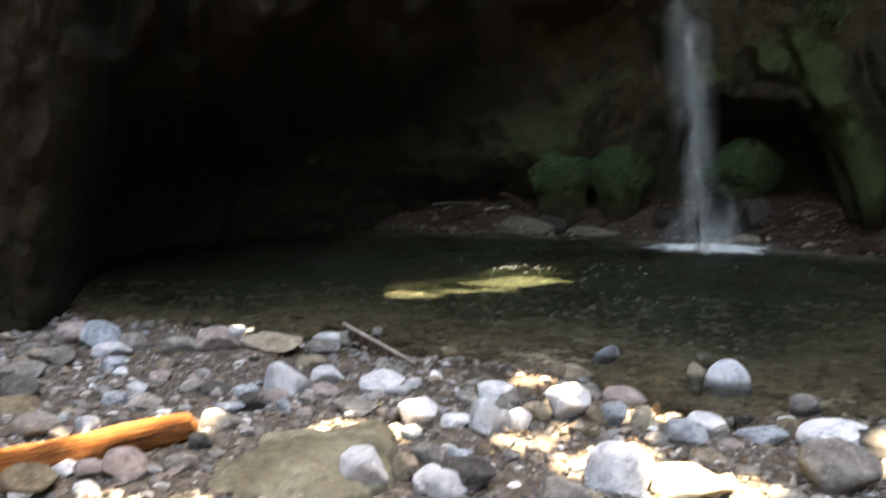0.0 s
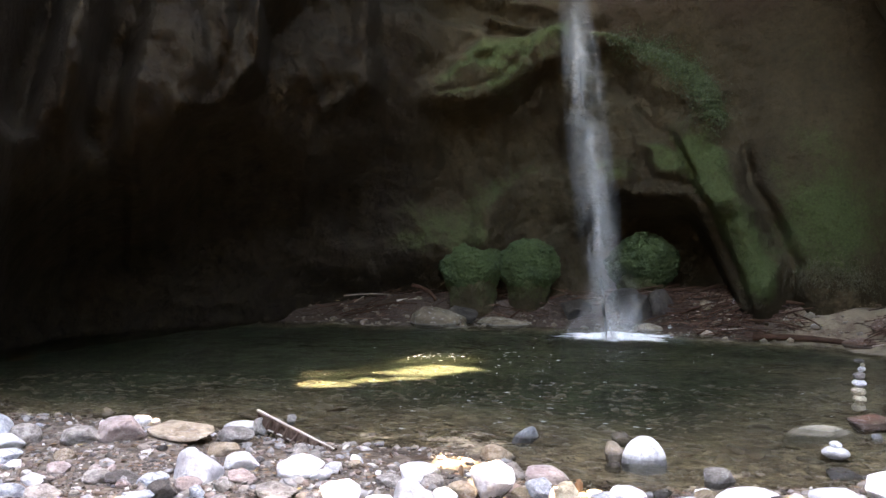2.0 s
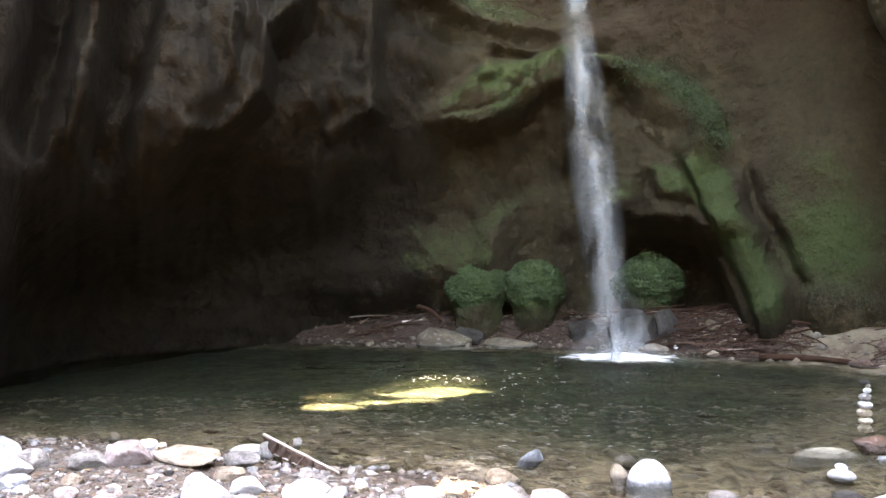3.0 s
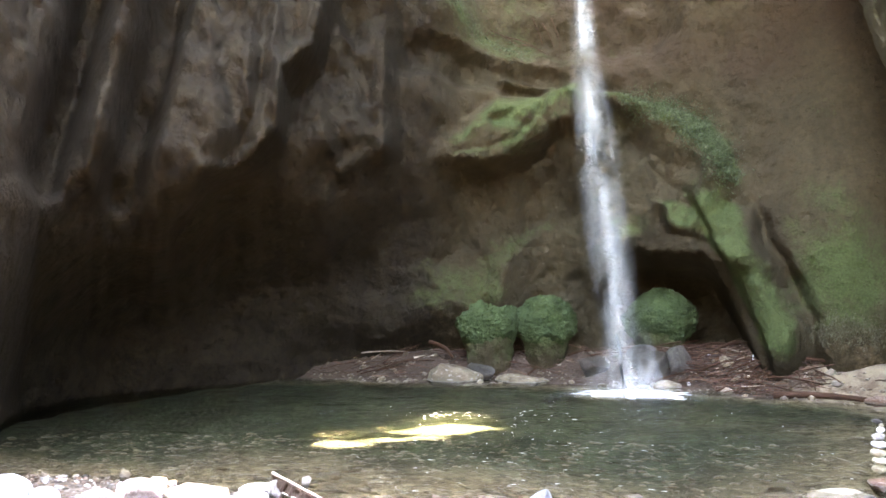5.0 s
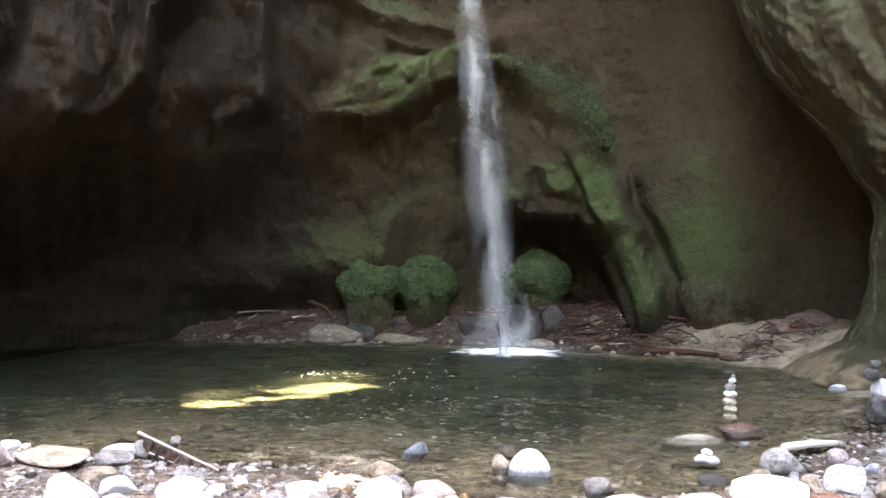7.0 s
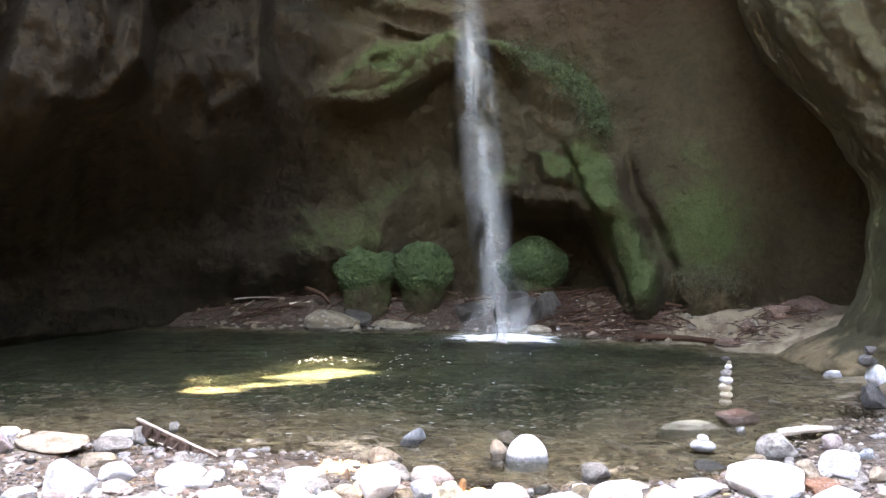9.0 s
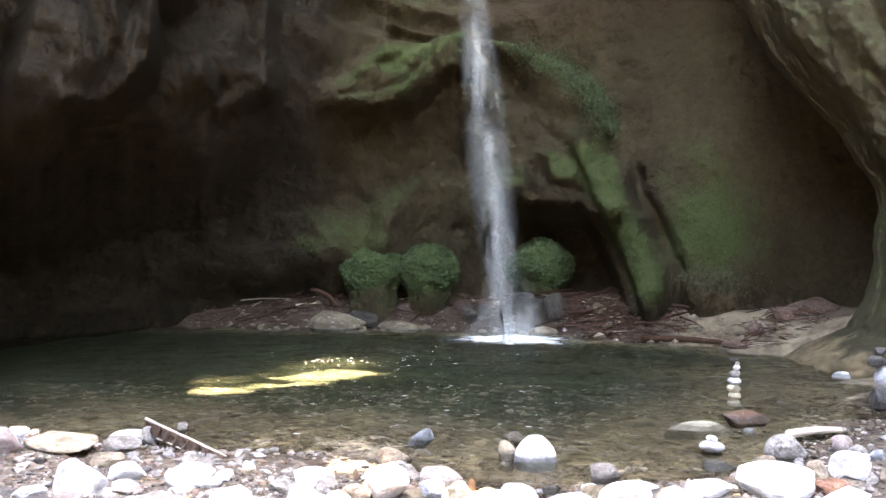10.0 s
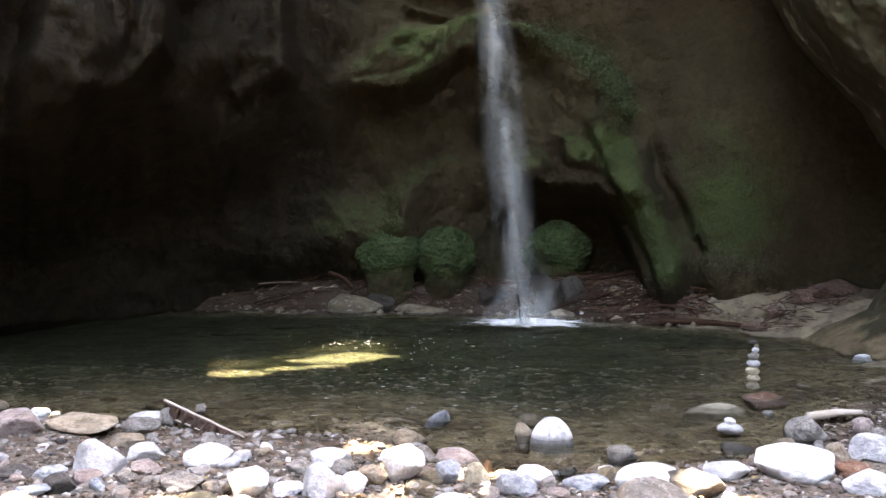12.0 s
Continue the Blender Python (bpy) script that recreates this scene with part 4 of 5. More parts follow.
    ob = new("foam", grid_mesh("foam", np.stack([X, Y, H], -1), FOAM, [("dense", 0.03 + 0.97 * smooth(0.95, 0.20, Q + 0.20 * fbm(X * 4, Y * 7, 1, 3, 95)) ** 2.3 - 0.03 * smooth(0.85, 1.0, Q))], wrap=True))
    ob.parent = fall
    return fall


build_fall()


# ---- white specks that stand in for glints on the pool ----
def water_glints():
    rng = random.Random(33)
    bm = bmesh.new()
    for i in range(190):
        if i < 60:
            x, y = rng.gauss(-1.1, 0.4), rng.gauss(10.4, 0.18)
        elif i < 110:
            x, y = rng.gauss(0.1, 0.6), rng.gauss(9.3, 0.9)
        else:
            x, y = rng.uniform(-2.5, 3.2), rng.uniform(6.2, 11.5)
        size = (0.0018 + 0.006 * rng.random() ** 3) * (y / 9)
        m = Matrix.LocRotScale((x, y, 0.008), None, (size * rng.uniform(1.5, 5.0), size, size * 0.4))
        bmesh.ops.create_icosphere(bm, subdivisions=1, radius=1, matrix=m)
    for _ in range(26):                     # short white streaks in place of sky glints
        x, y = rng.gauss(0.2, 0.9), rng.uniform(5.6, 8.8)
        m = Matrix.LocRotScale((x, y, 0.010), Euler((0, 0, rng.gauss(0, 0.15))), (rng.uniform(0.010, 0.040), 0.0035, 0.002))
        bmesh.ops.create_icosphere(bm, subdivisions=1, radius=1, matrix=m)
    return tagged(new("bubbles", mesh_of("bubbles", bm, DROPS_AND_GLINTS)), "small white specks standing in for glints on the pool", "bubbles", kind="stuff")


water_glints()


# ---- mossy boulders under the arch ----
def mossy_boulder(x, y, w, h, seed, foot=0.30, lean=0.0, label=""):
    thing = new("boulder")
    thing.location = (x, y, float(ground_height(x, y)) - 0.05)
    tagged(thing, label or "rounded grey boulder with a thick cap of green moss", "boulder", "mossy boulders by the fall")
    n, m = 64, 96
    v, a = np.linspace(0.001, np.pi * 0.80, n), np.linspace(0, 2 * np.pi, m, endpoint=False)
    A, V = np.meshgrid(a, v)
    sx, sy, sz = np.sin(V) * np.cos(A), np.sin(V) * np.sin(A), np.cos(V)
    bump = 1 + 0.12 * fbm(sx * 1.9 + seed, sy * 1.6, sz * 1.6, 3, seed) + 0.03 * fbm(sx * 6, sy * 9 + seed, sz * 9, 3, seed + 3) + 0.05 * fbm(sx * 14, sy * 14, sz * 18, 3, seed + 5)
    R_ = w * 0.5 * bump
    pts = np.stack([sx * R_ + lean, sy * R_ * 0.9, h - w * 0.32 + sz * R_ * (0.84 + 0.06 * (sz < 0) * (-sz))], -1)
    cap = new("moss_cap", grid_mesh("moss_cap", pts, MOSS, wrap=True, flip=True))
    cap.parent = thing
    zs, A = np.meshgrid(np.linspace(0, 1, 24), a, indexing="ij")
    rad = w * (foot + (0.41 - foot) * zs ** 0.9 + 0.05 * fbm(np.cos(A) * 1.5 + seed, np.sin(A) * 1.5, zs * 2, 3, seed + 8))
    pts = np.stack([np.cos(A) * rad + lean * zs, np.sin(A) * rad * 0.9, zs * (h - w * 0.36) - 0.1], -1)
    base = new("rock_base", grid_mesh("rock_base", pts, ROCK, [("moss", 0.35 + 0.55 * zs)], wrap=True))
    base.parent = thing
    return thing


mossy_boulder(-1.07, 15.40, 1.28, 1.34, 3, foot=0.33)
mossy_boulder(0.07, 15.45, 1.26, 1.24, 17, foot=0.24)
mossy_boulder(2.36, 15.60, 1.32, 1.14, 29, label="mossy green boulder half hidden behind the falling water")


# ---- driftwood ----
def limb_bmesh(a, b, r0, r1, sides=10, steps=14, bend=0.05, seed=0, rough=0.12):
    """A knotty tapering branch from a to b."""
    a, b = Vector(a), Vector(b)
    way = (b - a).normalized()
    side = way.cross(Vector((0, 1, 0))).normalized()
    up = side.cross(way)
    bm = bmesh.new()
    last = None
    length = (b - a).length
    for i in range(steps + 1):
        t = i / steps
        c = a.lerp(b, t) + side * bend * length * math.sin(math.pi * t * 1.2 + seed) * 0.5 + up * bend * length * 0.4 * math.sin(math.pi * t)
        rr = r0 + (r1 - r0) * t
        row = []
        for k in range(sides):
            g = 2 * math.pi * k / sides
            q = rr * (1 + rough * float(value_noise(math.cos(g) * 1.7 + seed, math.sin(g) * 1.7, t * length / max(rr, 0.01) * 0.35, seed)))
            row.append(bm.verts.new(c + side * math.cos(g) * q + up * math.sin(g) * q))
        if last:
            for k in range(sides):
                bm.faces.new((last[k], last[(k + 1) % sides], row[(k + 1) % sides], row[k]))
        else:
            bm.faces.new(row[::-1])
        last = row
    bm.faces.new(last)
    return bm


def along(a, b):
    """A pose at the middle of a and b whose z axis runs from a to b."""
    a, b = Vector(a), Vector(b)
    return Matrix.Translation((a + b) / 2) @ (b - a).to_track_quat("Z", "Y").to_matrix().to_4x4()


def branch(a, b, r0, r1, mat, label, name="driftwood", category="driftwood", seed=0, bend=0.05, group="driftwood on the bank", sides=8):
    half = (Vector(b) - Vector(a)).length / 2
    ob = new(name, mesh_of(name, limb_bmesh((0, 0, -half), (0, 0, half), r0, r1, sides, 12, bend, seed), mat))
    ob.matrix_world = along(a, b)
    return tagged(ob, label, category, group)


# the peeled log on the gravel
log = tagged(new("log"), "peeled orange-brown log lying on the gravel", "log")
log.matrix_world = along((-3.50, 1.46, 0.235), (-2.12, 3.32, 0.235))
part("trunk", limb_bmesh((0, 0, -1.15), (0, 0, 1.15), 0.100, 0.084, 28, 60, 0.015, 4, 0.20), LOG, log)
part("broken_end", limb_bmesh((0, 0, 1.13), (0.012, 0.02, 1.19), 0.084, 0.055, 18, 5, 0.0, 8, 0.55), LOG, log, "splintered broken end")


# weathered plank with gouged hollows along its face
def build_plank():
    a, b = Vector((-2.18, 5.86, 0.150)), Vector((-1.42, 5.28, 0.026))
    thing = new("driftwood_plank")
    thing.location = (a + b) / 2
    way = (b - a).normalized()
    side = way.cross(Vector((0, 0, 1))).normalized()       # towards the shore
    up = side.cross(way)
    thing.matrix_world = Matrix.Translation((a + b) / 2) @ Matrix((way, side, up)).transposed().to_4x4()
    tagged(thing, "weathered driftwood plank with gouged hollows, propped on stones", "driftwood")
    L = (b - a).length
    n, m = 80, 24
    S, T = np.meshgrid(np.linspace(0, 1, n), np.linspace(0, 2 * np.pi, m, endpoint=False), indexing="ij")
    hx, hz = 0.026, 0.052
    ex, ez = np.sign(np.cos(T)) * np.abs(np.cos(T)) ** 0.5, np.sign(np.sin(T)) * np.abs(np.sin(T)) ** 0.5
    hollow = smooth(0.35, 0.75, np.sin(S * 2 * np.pi * 6.2) * 0.5 + 0.5) * smooth(0.2, 0.7, ex) * smooth(0.95, 0.4, np.abs(ez))
    X = (S - 0.5) * L
    Y = ex * hx * (1 - 0.9 * hollow) + 0.006 * fbm(S * 20, ez * 2, 0, 3, 5)
    Z = ez * hz * (1 - 0.25 * np.abs(S - 0.5)) + 0.008 * fbm(S * 12, ex, 3, 3, 6) - 0.02 * np.sin(S * 3)
    pts = np.stack([X, Y, Z], -1)
    ob = new("board", grid_mesh("board", pts, BOARD, wrap=True, flip=True))
    ob.parent = thing

    def strip(name, a, b, r0, r1, seed, label="", mat=PALE):
        q = part(name, limb_bmesh((0, 0, -(Vector(b) - Vector(a)).length / 2), (0, 0, (Vector(b) - Vector(a)).length / 2), r0, r1, 8, 16, 0.02, seed, 0.35), mat, thing, label)
        q.matrix_basis = along(a, b)

    strip("upper_edge", (-L / 2 - 0.01, 0.014, 0.054), (L / 2, 0.014, 0.044), 0.011, 0.006, 3, "bleached pale upper edge")
    strip("lower_edge", (-L / 2 + 0.16, 0.020, -0.050), (L / 2 - 0.01, 0.020, -0.052), 0.006, 0.004, 5, "bleached pale lower edge")
    for i in range(7):
        u = -L / 2 + 0.15 + i * (L - 0.2) / 6.4
        strip("rib", (u + 0.04 + 0.012 * math.sin(i * 2.7), 0.017, 0.046), (u, 0.019, -0.046), 0.013 + 0.006 * math.sin(i * 1.9), 0.024, i, mat=BOARD)
    return thing


build_plank()


# broad slab sunk in the gravel
def build_slab():
    n, m = 50, 90
    q, a = np.linspace(0.01, 1, n), np.linspace(0, 2 * np.pi, m, endpoint=False)
    Q, A = np.meshgrid(q, a, indexing="ij")
    shape = 1 + 0.16 * fbm(np.cos(A) * 1.3, np.sin(A) * 1.3, 1, 3, 14)
    X, Y = np.cos(A) * Q * 0.56 * shape, np.sin(A) * Q * 0.47 * shape
    Z = 0.13 * (1 - Q ** 4) - 0.22 * smooth(0.86, 1.0, Q) + 0.05 * fbm(X * 2.6, Y * 4.5, 0, 5, 15) + 0.025 * np.abs(fbm(X * 5, Y * 8, 3, 4, 18)) + 0.05 * X
    Z = Z + 0.022 * np.floor(3.0 * (X * 0.5 + Y + 0.25 * fbm(X * 3, Y * 3, 1, 3, 16))) / 3.0 * smooth(1.0, 0.8, Q)
    ob = new("slab", grid_mesh("slab", np.stack([X, Y, Z], -1), SLAB, wrap=True, flip=True))
    ob.matrix_world = pose(-1.40, 3.16, 0.10, 0, 0, 24)
    return tagged(ob, "broad flat olive-brown boulder sunk in the gravel", "boulder")


build_slab()


# ---- stacked stones in the water ----
def cairn(x, y, base, rows, label):
    """A pile of balanced stones; each is a part."""
    thing = new("cairn")
    thing.location = (x, y, base)
    tagged(thing, label, "stacked stones", "cairns in the pool")
    z = 0.0
    for i, (w, h, dx, mat, kind, turn) in enumerate(rows):
        ob = new("stone", stone_mesh(kind, mat, (i * 3 + 1) % 5))
        ob.matrix_basis = Matrix.LocRotScale((dx, 0, z + h * 0.5), Euler((radians(4 * math.sin(i * 2.1)), radians(5 * math.cos(i * 1.7)), radians(turn))), (w, w * 0.8, h * 1.08))
        ob.parent = thing
        z += h * 0.95
    return thing


cairn(2.94, 7.08, 0.055, [(0.125, 0.078, -0.002, CREAM, "ball", 10), (0.150, 0.070, 0.004, CREAM, "ball", 60), (0.138, 0.078, -0.005, CREAM, "ball", 200), (0.150, 0.070, 0.003, WHITE, "ball", 90),
                          (0.130, 0.080, 0.004, GREY, "round", 20), (0.070, 0.045, 0.022, WHITE, "ball", 0), (0.050, 0.035, 0.030, CREAM, "ball", 50), (0.085, 0.04, 0.0, DARK, "round", 5)],
      "tall stack of seven pale river stones balanced in the pool")
cairn(2.17, 5.62, 0.005, [(0.20, 0.085, 0, WHITE, "ball", 15), (0.105, 0.045, 0.0, WHITE, "ball", 80)],
      "two pale stones balanced on a sunken rock")
cairn(4.43, 7.15, -0.05, [(0.26, 0.30, 0, DARK, "block", 15), (0.21, 0.20, 0.03, WHITE, "round", 80), (0.17, 0.12, -0.06, DARK, "round", 10), (0.12, 0.08, -0.03, DARK, "round", 10)],
      "squat stack of dark and white stones at the water's edge")


# ---- roots hanging down the wall beside the fall ----
def hanging_root(th_, z, drop, drift, seed):
    r0, _ = wall_reach(np.array([th_, th_ + drift]), np.array([z, z - drop]))
    a, b = ((math.sin(radians(t)) * (r - 0.05), math.cos(radians(t)) * (r - 0.05), h) for t, r, h in ((th_, float(r0[0]), z), (th_ + drift, float(r0[1]), z - drop)))
    return branch(a, b, 0.013, 0.006, BROWN, "thin dark root hanging against the mossy rock", "root", "root", seed, 0.12, "hanging roots", 6)


for i, (a_, b_, c_, d_) in enumerate(((-7.6, 7.2, 0.5, 1.2), (-6.9, 7.3, 0.8, -0.6), (-3.6, 7.0, 0.35, 2.2), (-2.4, 6.9, 0.3, 2.6), (-1.2, 6.75, 0.25, 2.0), (0.4, 7.2, 0.7, 0.9), (1.2, 7.3, 0.9, 0.3), (-0.4, 7.3, 0.6, 0.8))):
    hanging_root(a_, b_, c_, d_, 40 + i)


# stones that can be told apart, nearest the water first
stone(-3.01, 5.24, 0.339, 0.180, ROSE, "block", -9, seed=0)
stone(-3.23, 5.97, 0.174, 0.099, WHITE, "round", -5, seed=3)
stone(-2.67, 5.49, 0.56, 0.105, TAN, "sharp", -8, seed=2, deep=0.42)
stone(-3.45, 6.02, 0.20, 0.09, GREEN, "block", 30, seed=2)
stone(-2.37, 6.02, 0.330, 0.075, WHITE, "round", 22, seed=2)
stone(-2.23, 5.50, 0.275, 0.114, GREY, "round", 1, seed=5)
stone(-2.14, 5.82, 0.135, 0.152, GREY, "block", 6, seed=1)
stone(-2.01, 4.30, 0.307, 0.200, WHITE, "sharp", seed=4, turn=20)
stone(-1.86, 4.61, 0.220, 0.097, WHITE, "block", -15, seed=0)
stone(-2.13, 4.99, 0.230, 0.098, TAN, "round", -19, seed=3)
stone(-1.48, 4.57, 0.325, 0.118, WHITE, "block", -20, seed=6)
stone(-1.47, 4.06, 0.277, 0.074, GREY, "round", -23, seed=2)
stone(-1.06, 3.96, 0.218, 0.155, WHITE, "block", 1, seed=5)
stone(-1.75, 4.34, 0.177, 0.076, ROSE, "round", 11, seed=1)
stone(-0.67, 3.99, 0.242, 0.177, WHITE, "block", -6, seed=4)
stone(-0.69, 4.54, 0.261, 0.115, WHITE, "block", 24, seed=0)
stone(-0.86, 4.03, 0.180, 0.082, WHITE, "round", -21, seed=3)
stone(-0.50, 4.04, 0.144, 0.101, WHITE, "round", -10, seed=6)
stone(-0.42, 4.19, 0.175, 0.095, TAN, "round", 9, seed=2)
stone(-0.25, 4.33, 0.266, 0.195, WHITE, "block", 10, seed=5)
stone(-0.12, 4.83, 0.133, 0.102, GREY, "round", -1, seed=1)
stone(-0.25, 5.26, 0.253, 0.120, TAN, "block", -7, seed=4)
stone(-0.03, 5.90, 0.17, 0.165, BLUE, "sharp", 25, seed=3, tilt=32, deep=0.11)
stone(-0.15, 4.04, 0.169, 0.073, GREY, "block", -18, seed=3)
stone(-0.07, 4.24, 0.141, 0.082, OLIVE, "round", -8, seed=6)
stone(-0.88, 4.49, 0.198, 0.067, GREY, "round", -11, seed=2)
stone(-2.03, 6.24, 0.102, 0.095, GREY, "sharp", -23, seed=5)
stone(-2.39, 4.13, 0.209, 0.064, DARK, "round", 17, seed=1)
stone(-2.23, 4.10, 0.171, 0.046, GREY, "round", -8, seed=4)
stone(-2.07, 3.94, 0.169, 0.092, DARK, "block", -7, seed=0)
stone(-2.17, 3.86, 0.191, 0.050, BLUE, "round", -12, seed=3)
stone(-1.99, 4.09, 0.172, 0.069, ROSE, "round", -14, seed=6)
stone(-1.79, 4.10, 0.114, 0.070, GREY, "round", -5, seed=2)
stone(-3.71, 6.30, 0.097, 0.099, OLIVE, "round", -6, seed=5)
stone(-1.48, 4.99, 0.109, 0.050, GREY, "round", 16, seed=1)
stone(-1.27, 4.65, 0.127, 0.059, WHITE, "round", 22, seed=4)
stone(-1.15, 4.78, 0.104, 0.048, TAN, "round", -1, seed=0)
stone(-1.23, 4.33, 0.096, 0.048, ROSE, "round", -19, seed=3)
stone(-1.28, 4.04, 0.113, 0.047, TAN, "round", 14, seed=6)
stone(0.79, 5.42, 0.318, 0.183, WHITE, "ball", -3, seed=2, sink=0.42)
stone(0.59, 5.49, 0.145, 0.128, TAN, "round", 18, seed=5)
stone(0.74, 6.17, 0.193, 0.035, TAN, "round", 0, seed=1)
stone(0.56, 5.28, 0.117, 0.028, TAN, "round", 8, seed=4)
stone(1.18, 4.90, 0.197, 0.115, GREY, "round", -9, seed=0)
stone(0.81, 4.23, 0.274, 0.089, BLUE, "block", -13, seed=3)
stone(0.99, 4.44, 0.150, 0.093, OLIVE, "block", -9, seed=6)
stone(0.39, 4.07, 0.227, 0.126, BLUE, "sharp", 6, seed=2)
stone(0.52, 4.28, 0.211, 0.108, WHITE, "round", -7, seed=5)
stone(0.10, 4.88, 0.287, 0.094, ROSE, "block", -19, seed=1)
stone(0.18, 4.28, 0.138, 0.093, CREAM, "round", 11, seed=4)
stone(1.39, 4.03, 0.320, 0.124, DARK, "block", -5, seed=0)
stone(1.70, 4.44, 0.270, 0.098, WHITE, "round", -24, seed=3)
stone(2.10, 4.38, 0.482, 0.179, WHITE, "block", -6, seed=6)
stone(2.64, 5.40, 0.285, 0.189, GREY, "round", 12, seed=2)
stone(3.25, 6.12, 0.150, 0.104, ROSE, "round", 21, seed=5)
stone(2.47, 4.62, 0.208, 0.148, TAN, "round", seed=1, turn=40)
stone(2.76, 4.74, 0.289, 0.164, WHITE, "block", -5, seed=4)
stone(2.49, 4.48, 0.278, 0.069, RED, "block", 24, seed=0)
stone(2.35, 4.06, 0.295, 0.129, WHITE, "block", 8, seed=3)
stone(3.17, 5.60, 0.159, 0.129, ROSE, "round", -12, seed=6)
stone(2.37, 6.40, 0.626, 0.070, CREAM, "round", seed=2, turn=4, deep=0.22, sink=0.45)
stone(2.91, 6.76, 0.404, 0.082, RED, "block", 2, seed=5, sink=0.4)
stone(2.08, 5.23, 0.252, 0.046, DARK, "round", 3, seed=1, sink=0.5)
stone(5.18, 9.23, 0.267, 0.060, WHITE, "round", 14, seed=4)
stone(2.75, 6.29, 0.085, 0.036, WHITE, "round", -6, seed=0)
stone(0.78, 4.66, 0.126, 0.048, DARK, "round", 3, seed=3)
stone(1.63, 4.53, 0.153, 0.046, GREY, "round", 4, seed=6)
stone(3.19, 5.42, 0.130, 0.088, GREY, "round", -14, seed=2)
stone(-2.42, 2.59, 0.267, 0.103, OLIVE, "round", -10, seed=5)
stone(-2.10, 2.80, 0.209, 0.123, ROSE, "round", -5, seed=1)
stone(-2.06, 3.53, 0.282, 0.096, GREY, "block", -8, seed=4)
stone(-1.08, 3.04, 0.233, 0.171, WHITE, "block", -22, seed=0)
stone(-0.92, 3.17, 0.127, 0.124, TAN, "round", -19, seed=3)
stone(-0.78, 3.07, 0.181, 0.112, WHITE, "block", -22, seed=6)
stone(-0.87, 3.39, 0.174, 0.094, GREY, "block", 5, seed=2)
stone(-4.25, 5.22, 0.313, 0.174, ROSE, "round", 16, seed=5)
stone(-3.96, 5.15, 0.303, 0.215, BLUE, "sharp", -7, seed=1, tilt=15)
stone(-3.68, 5.09, 0.230, 0.135, GREY, "round", 9, seed=4)
stone(-3.68, 4.88, 0.286, 0.099, WHITE, "round", 10, seed=0)
stone(-3.42, 4.53, 0.215, 0.103, BLUE, "block", 17, seed=3)
stone(-3.79, 4.13, 0.263, 0.114, GREY, "round", 6, seed=6)
stone(-3.90, 4.55, 0.256, 0.113, GREY, "round", 20, seed=2)
stone(-3.43, 3.69, 0.269, 0.146, DARK, "round", -3, seed=5)
stone(-3.27, 3.47, 0.284, 0.083, OLIVE, "round", -15, seed=1)
stone(-4.25, 4.72, 0.226, 0.104, GREY, "round", 19, seed=4)
stone(-3.26, 5.14, 0.285, 0.112, GREY, "round", -12, seed=0)
stone(-3.87, 4.04, 0.172, 0.130, GREY, "round", -20, seed=3)
stone(-2.42, 2.53, 0.132, 0.039, WHITE, "round", 2, seed=6)
stone(-2.40, 2.77, 0.156, 0.059, WHITE, "round", -12, seed=2)
stone(-2.26, 2.76, 0.134, 0.073, ROSE, "round", 16, seed=5)
stone(-2.16, 2.61, 0.110, 0.053, BLUE, "round", 16, seed=1)
stone(-1.91, 2.90, 0.168, 0.065, GREY, "round", 4, seed=4)
stone(-1.98, 3.21, 0.121, 0.076, DARK, "round", -7, seed=0)
stone(-1.96, 3.62, 0.087, 0.048, WHITE, "round", -13, seed=3)
stone(-2.70, 3.31, 0.135, 0.067, BLUE, "round", -2, seed=6)
stone(-2.76, 3.18, 0.133, 0.052, GREY, "round", 3, seed=2)
stone(-2.90, 3.19, 0.225, 0.112, GREY, "round", 23, seed=5)
stone(-2.67, 3.80, 0.193, 0.077, GREY, "block", 13, seed=1)
stone(-2.93, 3.85, 0.176, 0.068, BLUE, "round", -4, seed=4)
stone(-2.54, 4.13, 0.176, 0.068, GREY, "round", 16, seed=0)
stone(-2.21, 4.11, 0.195, 0.087, BLUE, "block", 11, seed=3)
stone(-2.95, 4.36, 0.163, 0.066, ROSE, "round", -12, seed=6)
stone(-2.92, 4.06, 0.156, 0.073, WHITE, "round", -4, seed=2)
stone(0.02, 4.26, 0.149, 0.137, BLUE, "block", -18, seed=5)
stone(0.20, 4.29, 0.141, 0.115, CREAM, "round", -21, seed=1)
stone(0.06, 3.36, 0.348, 0.216, WHITE, "block", 21, seed=4)
stone(0.19, 3.56, 0.090, 0.112, TAN, "round", -10, seed=0)
stone(-0.62, 3.13, 0.262, 0.155, DARK, "sharp", -7, seed=3)
stone(-0.69, 3.05, 0.214, 0.108, WHITE, "round", 24, seed=6)
stone(1.18, 4.17, 0.397, 0.163, WHITE, "round", 13, seed=2)
stone(1.01, 3.55, 0.376, 0.213, GREY, "round", 15, seed=5)
stone(1.04, 4.60, 0.164, 0.067, WHITE, "round", -9, seed=1)
stone(-0.19, 3.16, 0.260, 0.073, GREY, "block", -17, seed=4)
stone(0.36, 3.37, 0.365, 0.094, CREAM, "round", -3, seed=0)
stone(0.75, 3.33, 0.156, 0.046, GREY, "round", -13, seed=3)
stone(-0.50, 4.01, 0.134, 0.118, WHITE, "round", -6, seed=6)
stone(-0.14, 4.04, 0.177, 0.074, OLIVE, "round", 5, seed=2)
stone(0.62, 4.00, 0.130, 0.050, ROSE, "round", -23, seed=5)
stone(0.49, 3.83, 0.186, 0.037, TAN, "round", -22, seed=1)
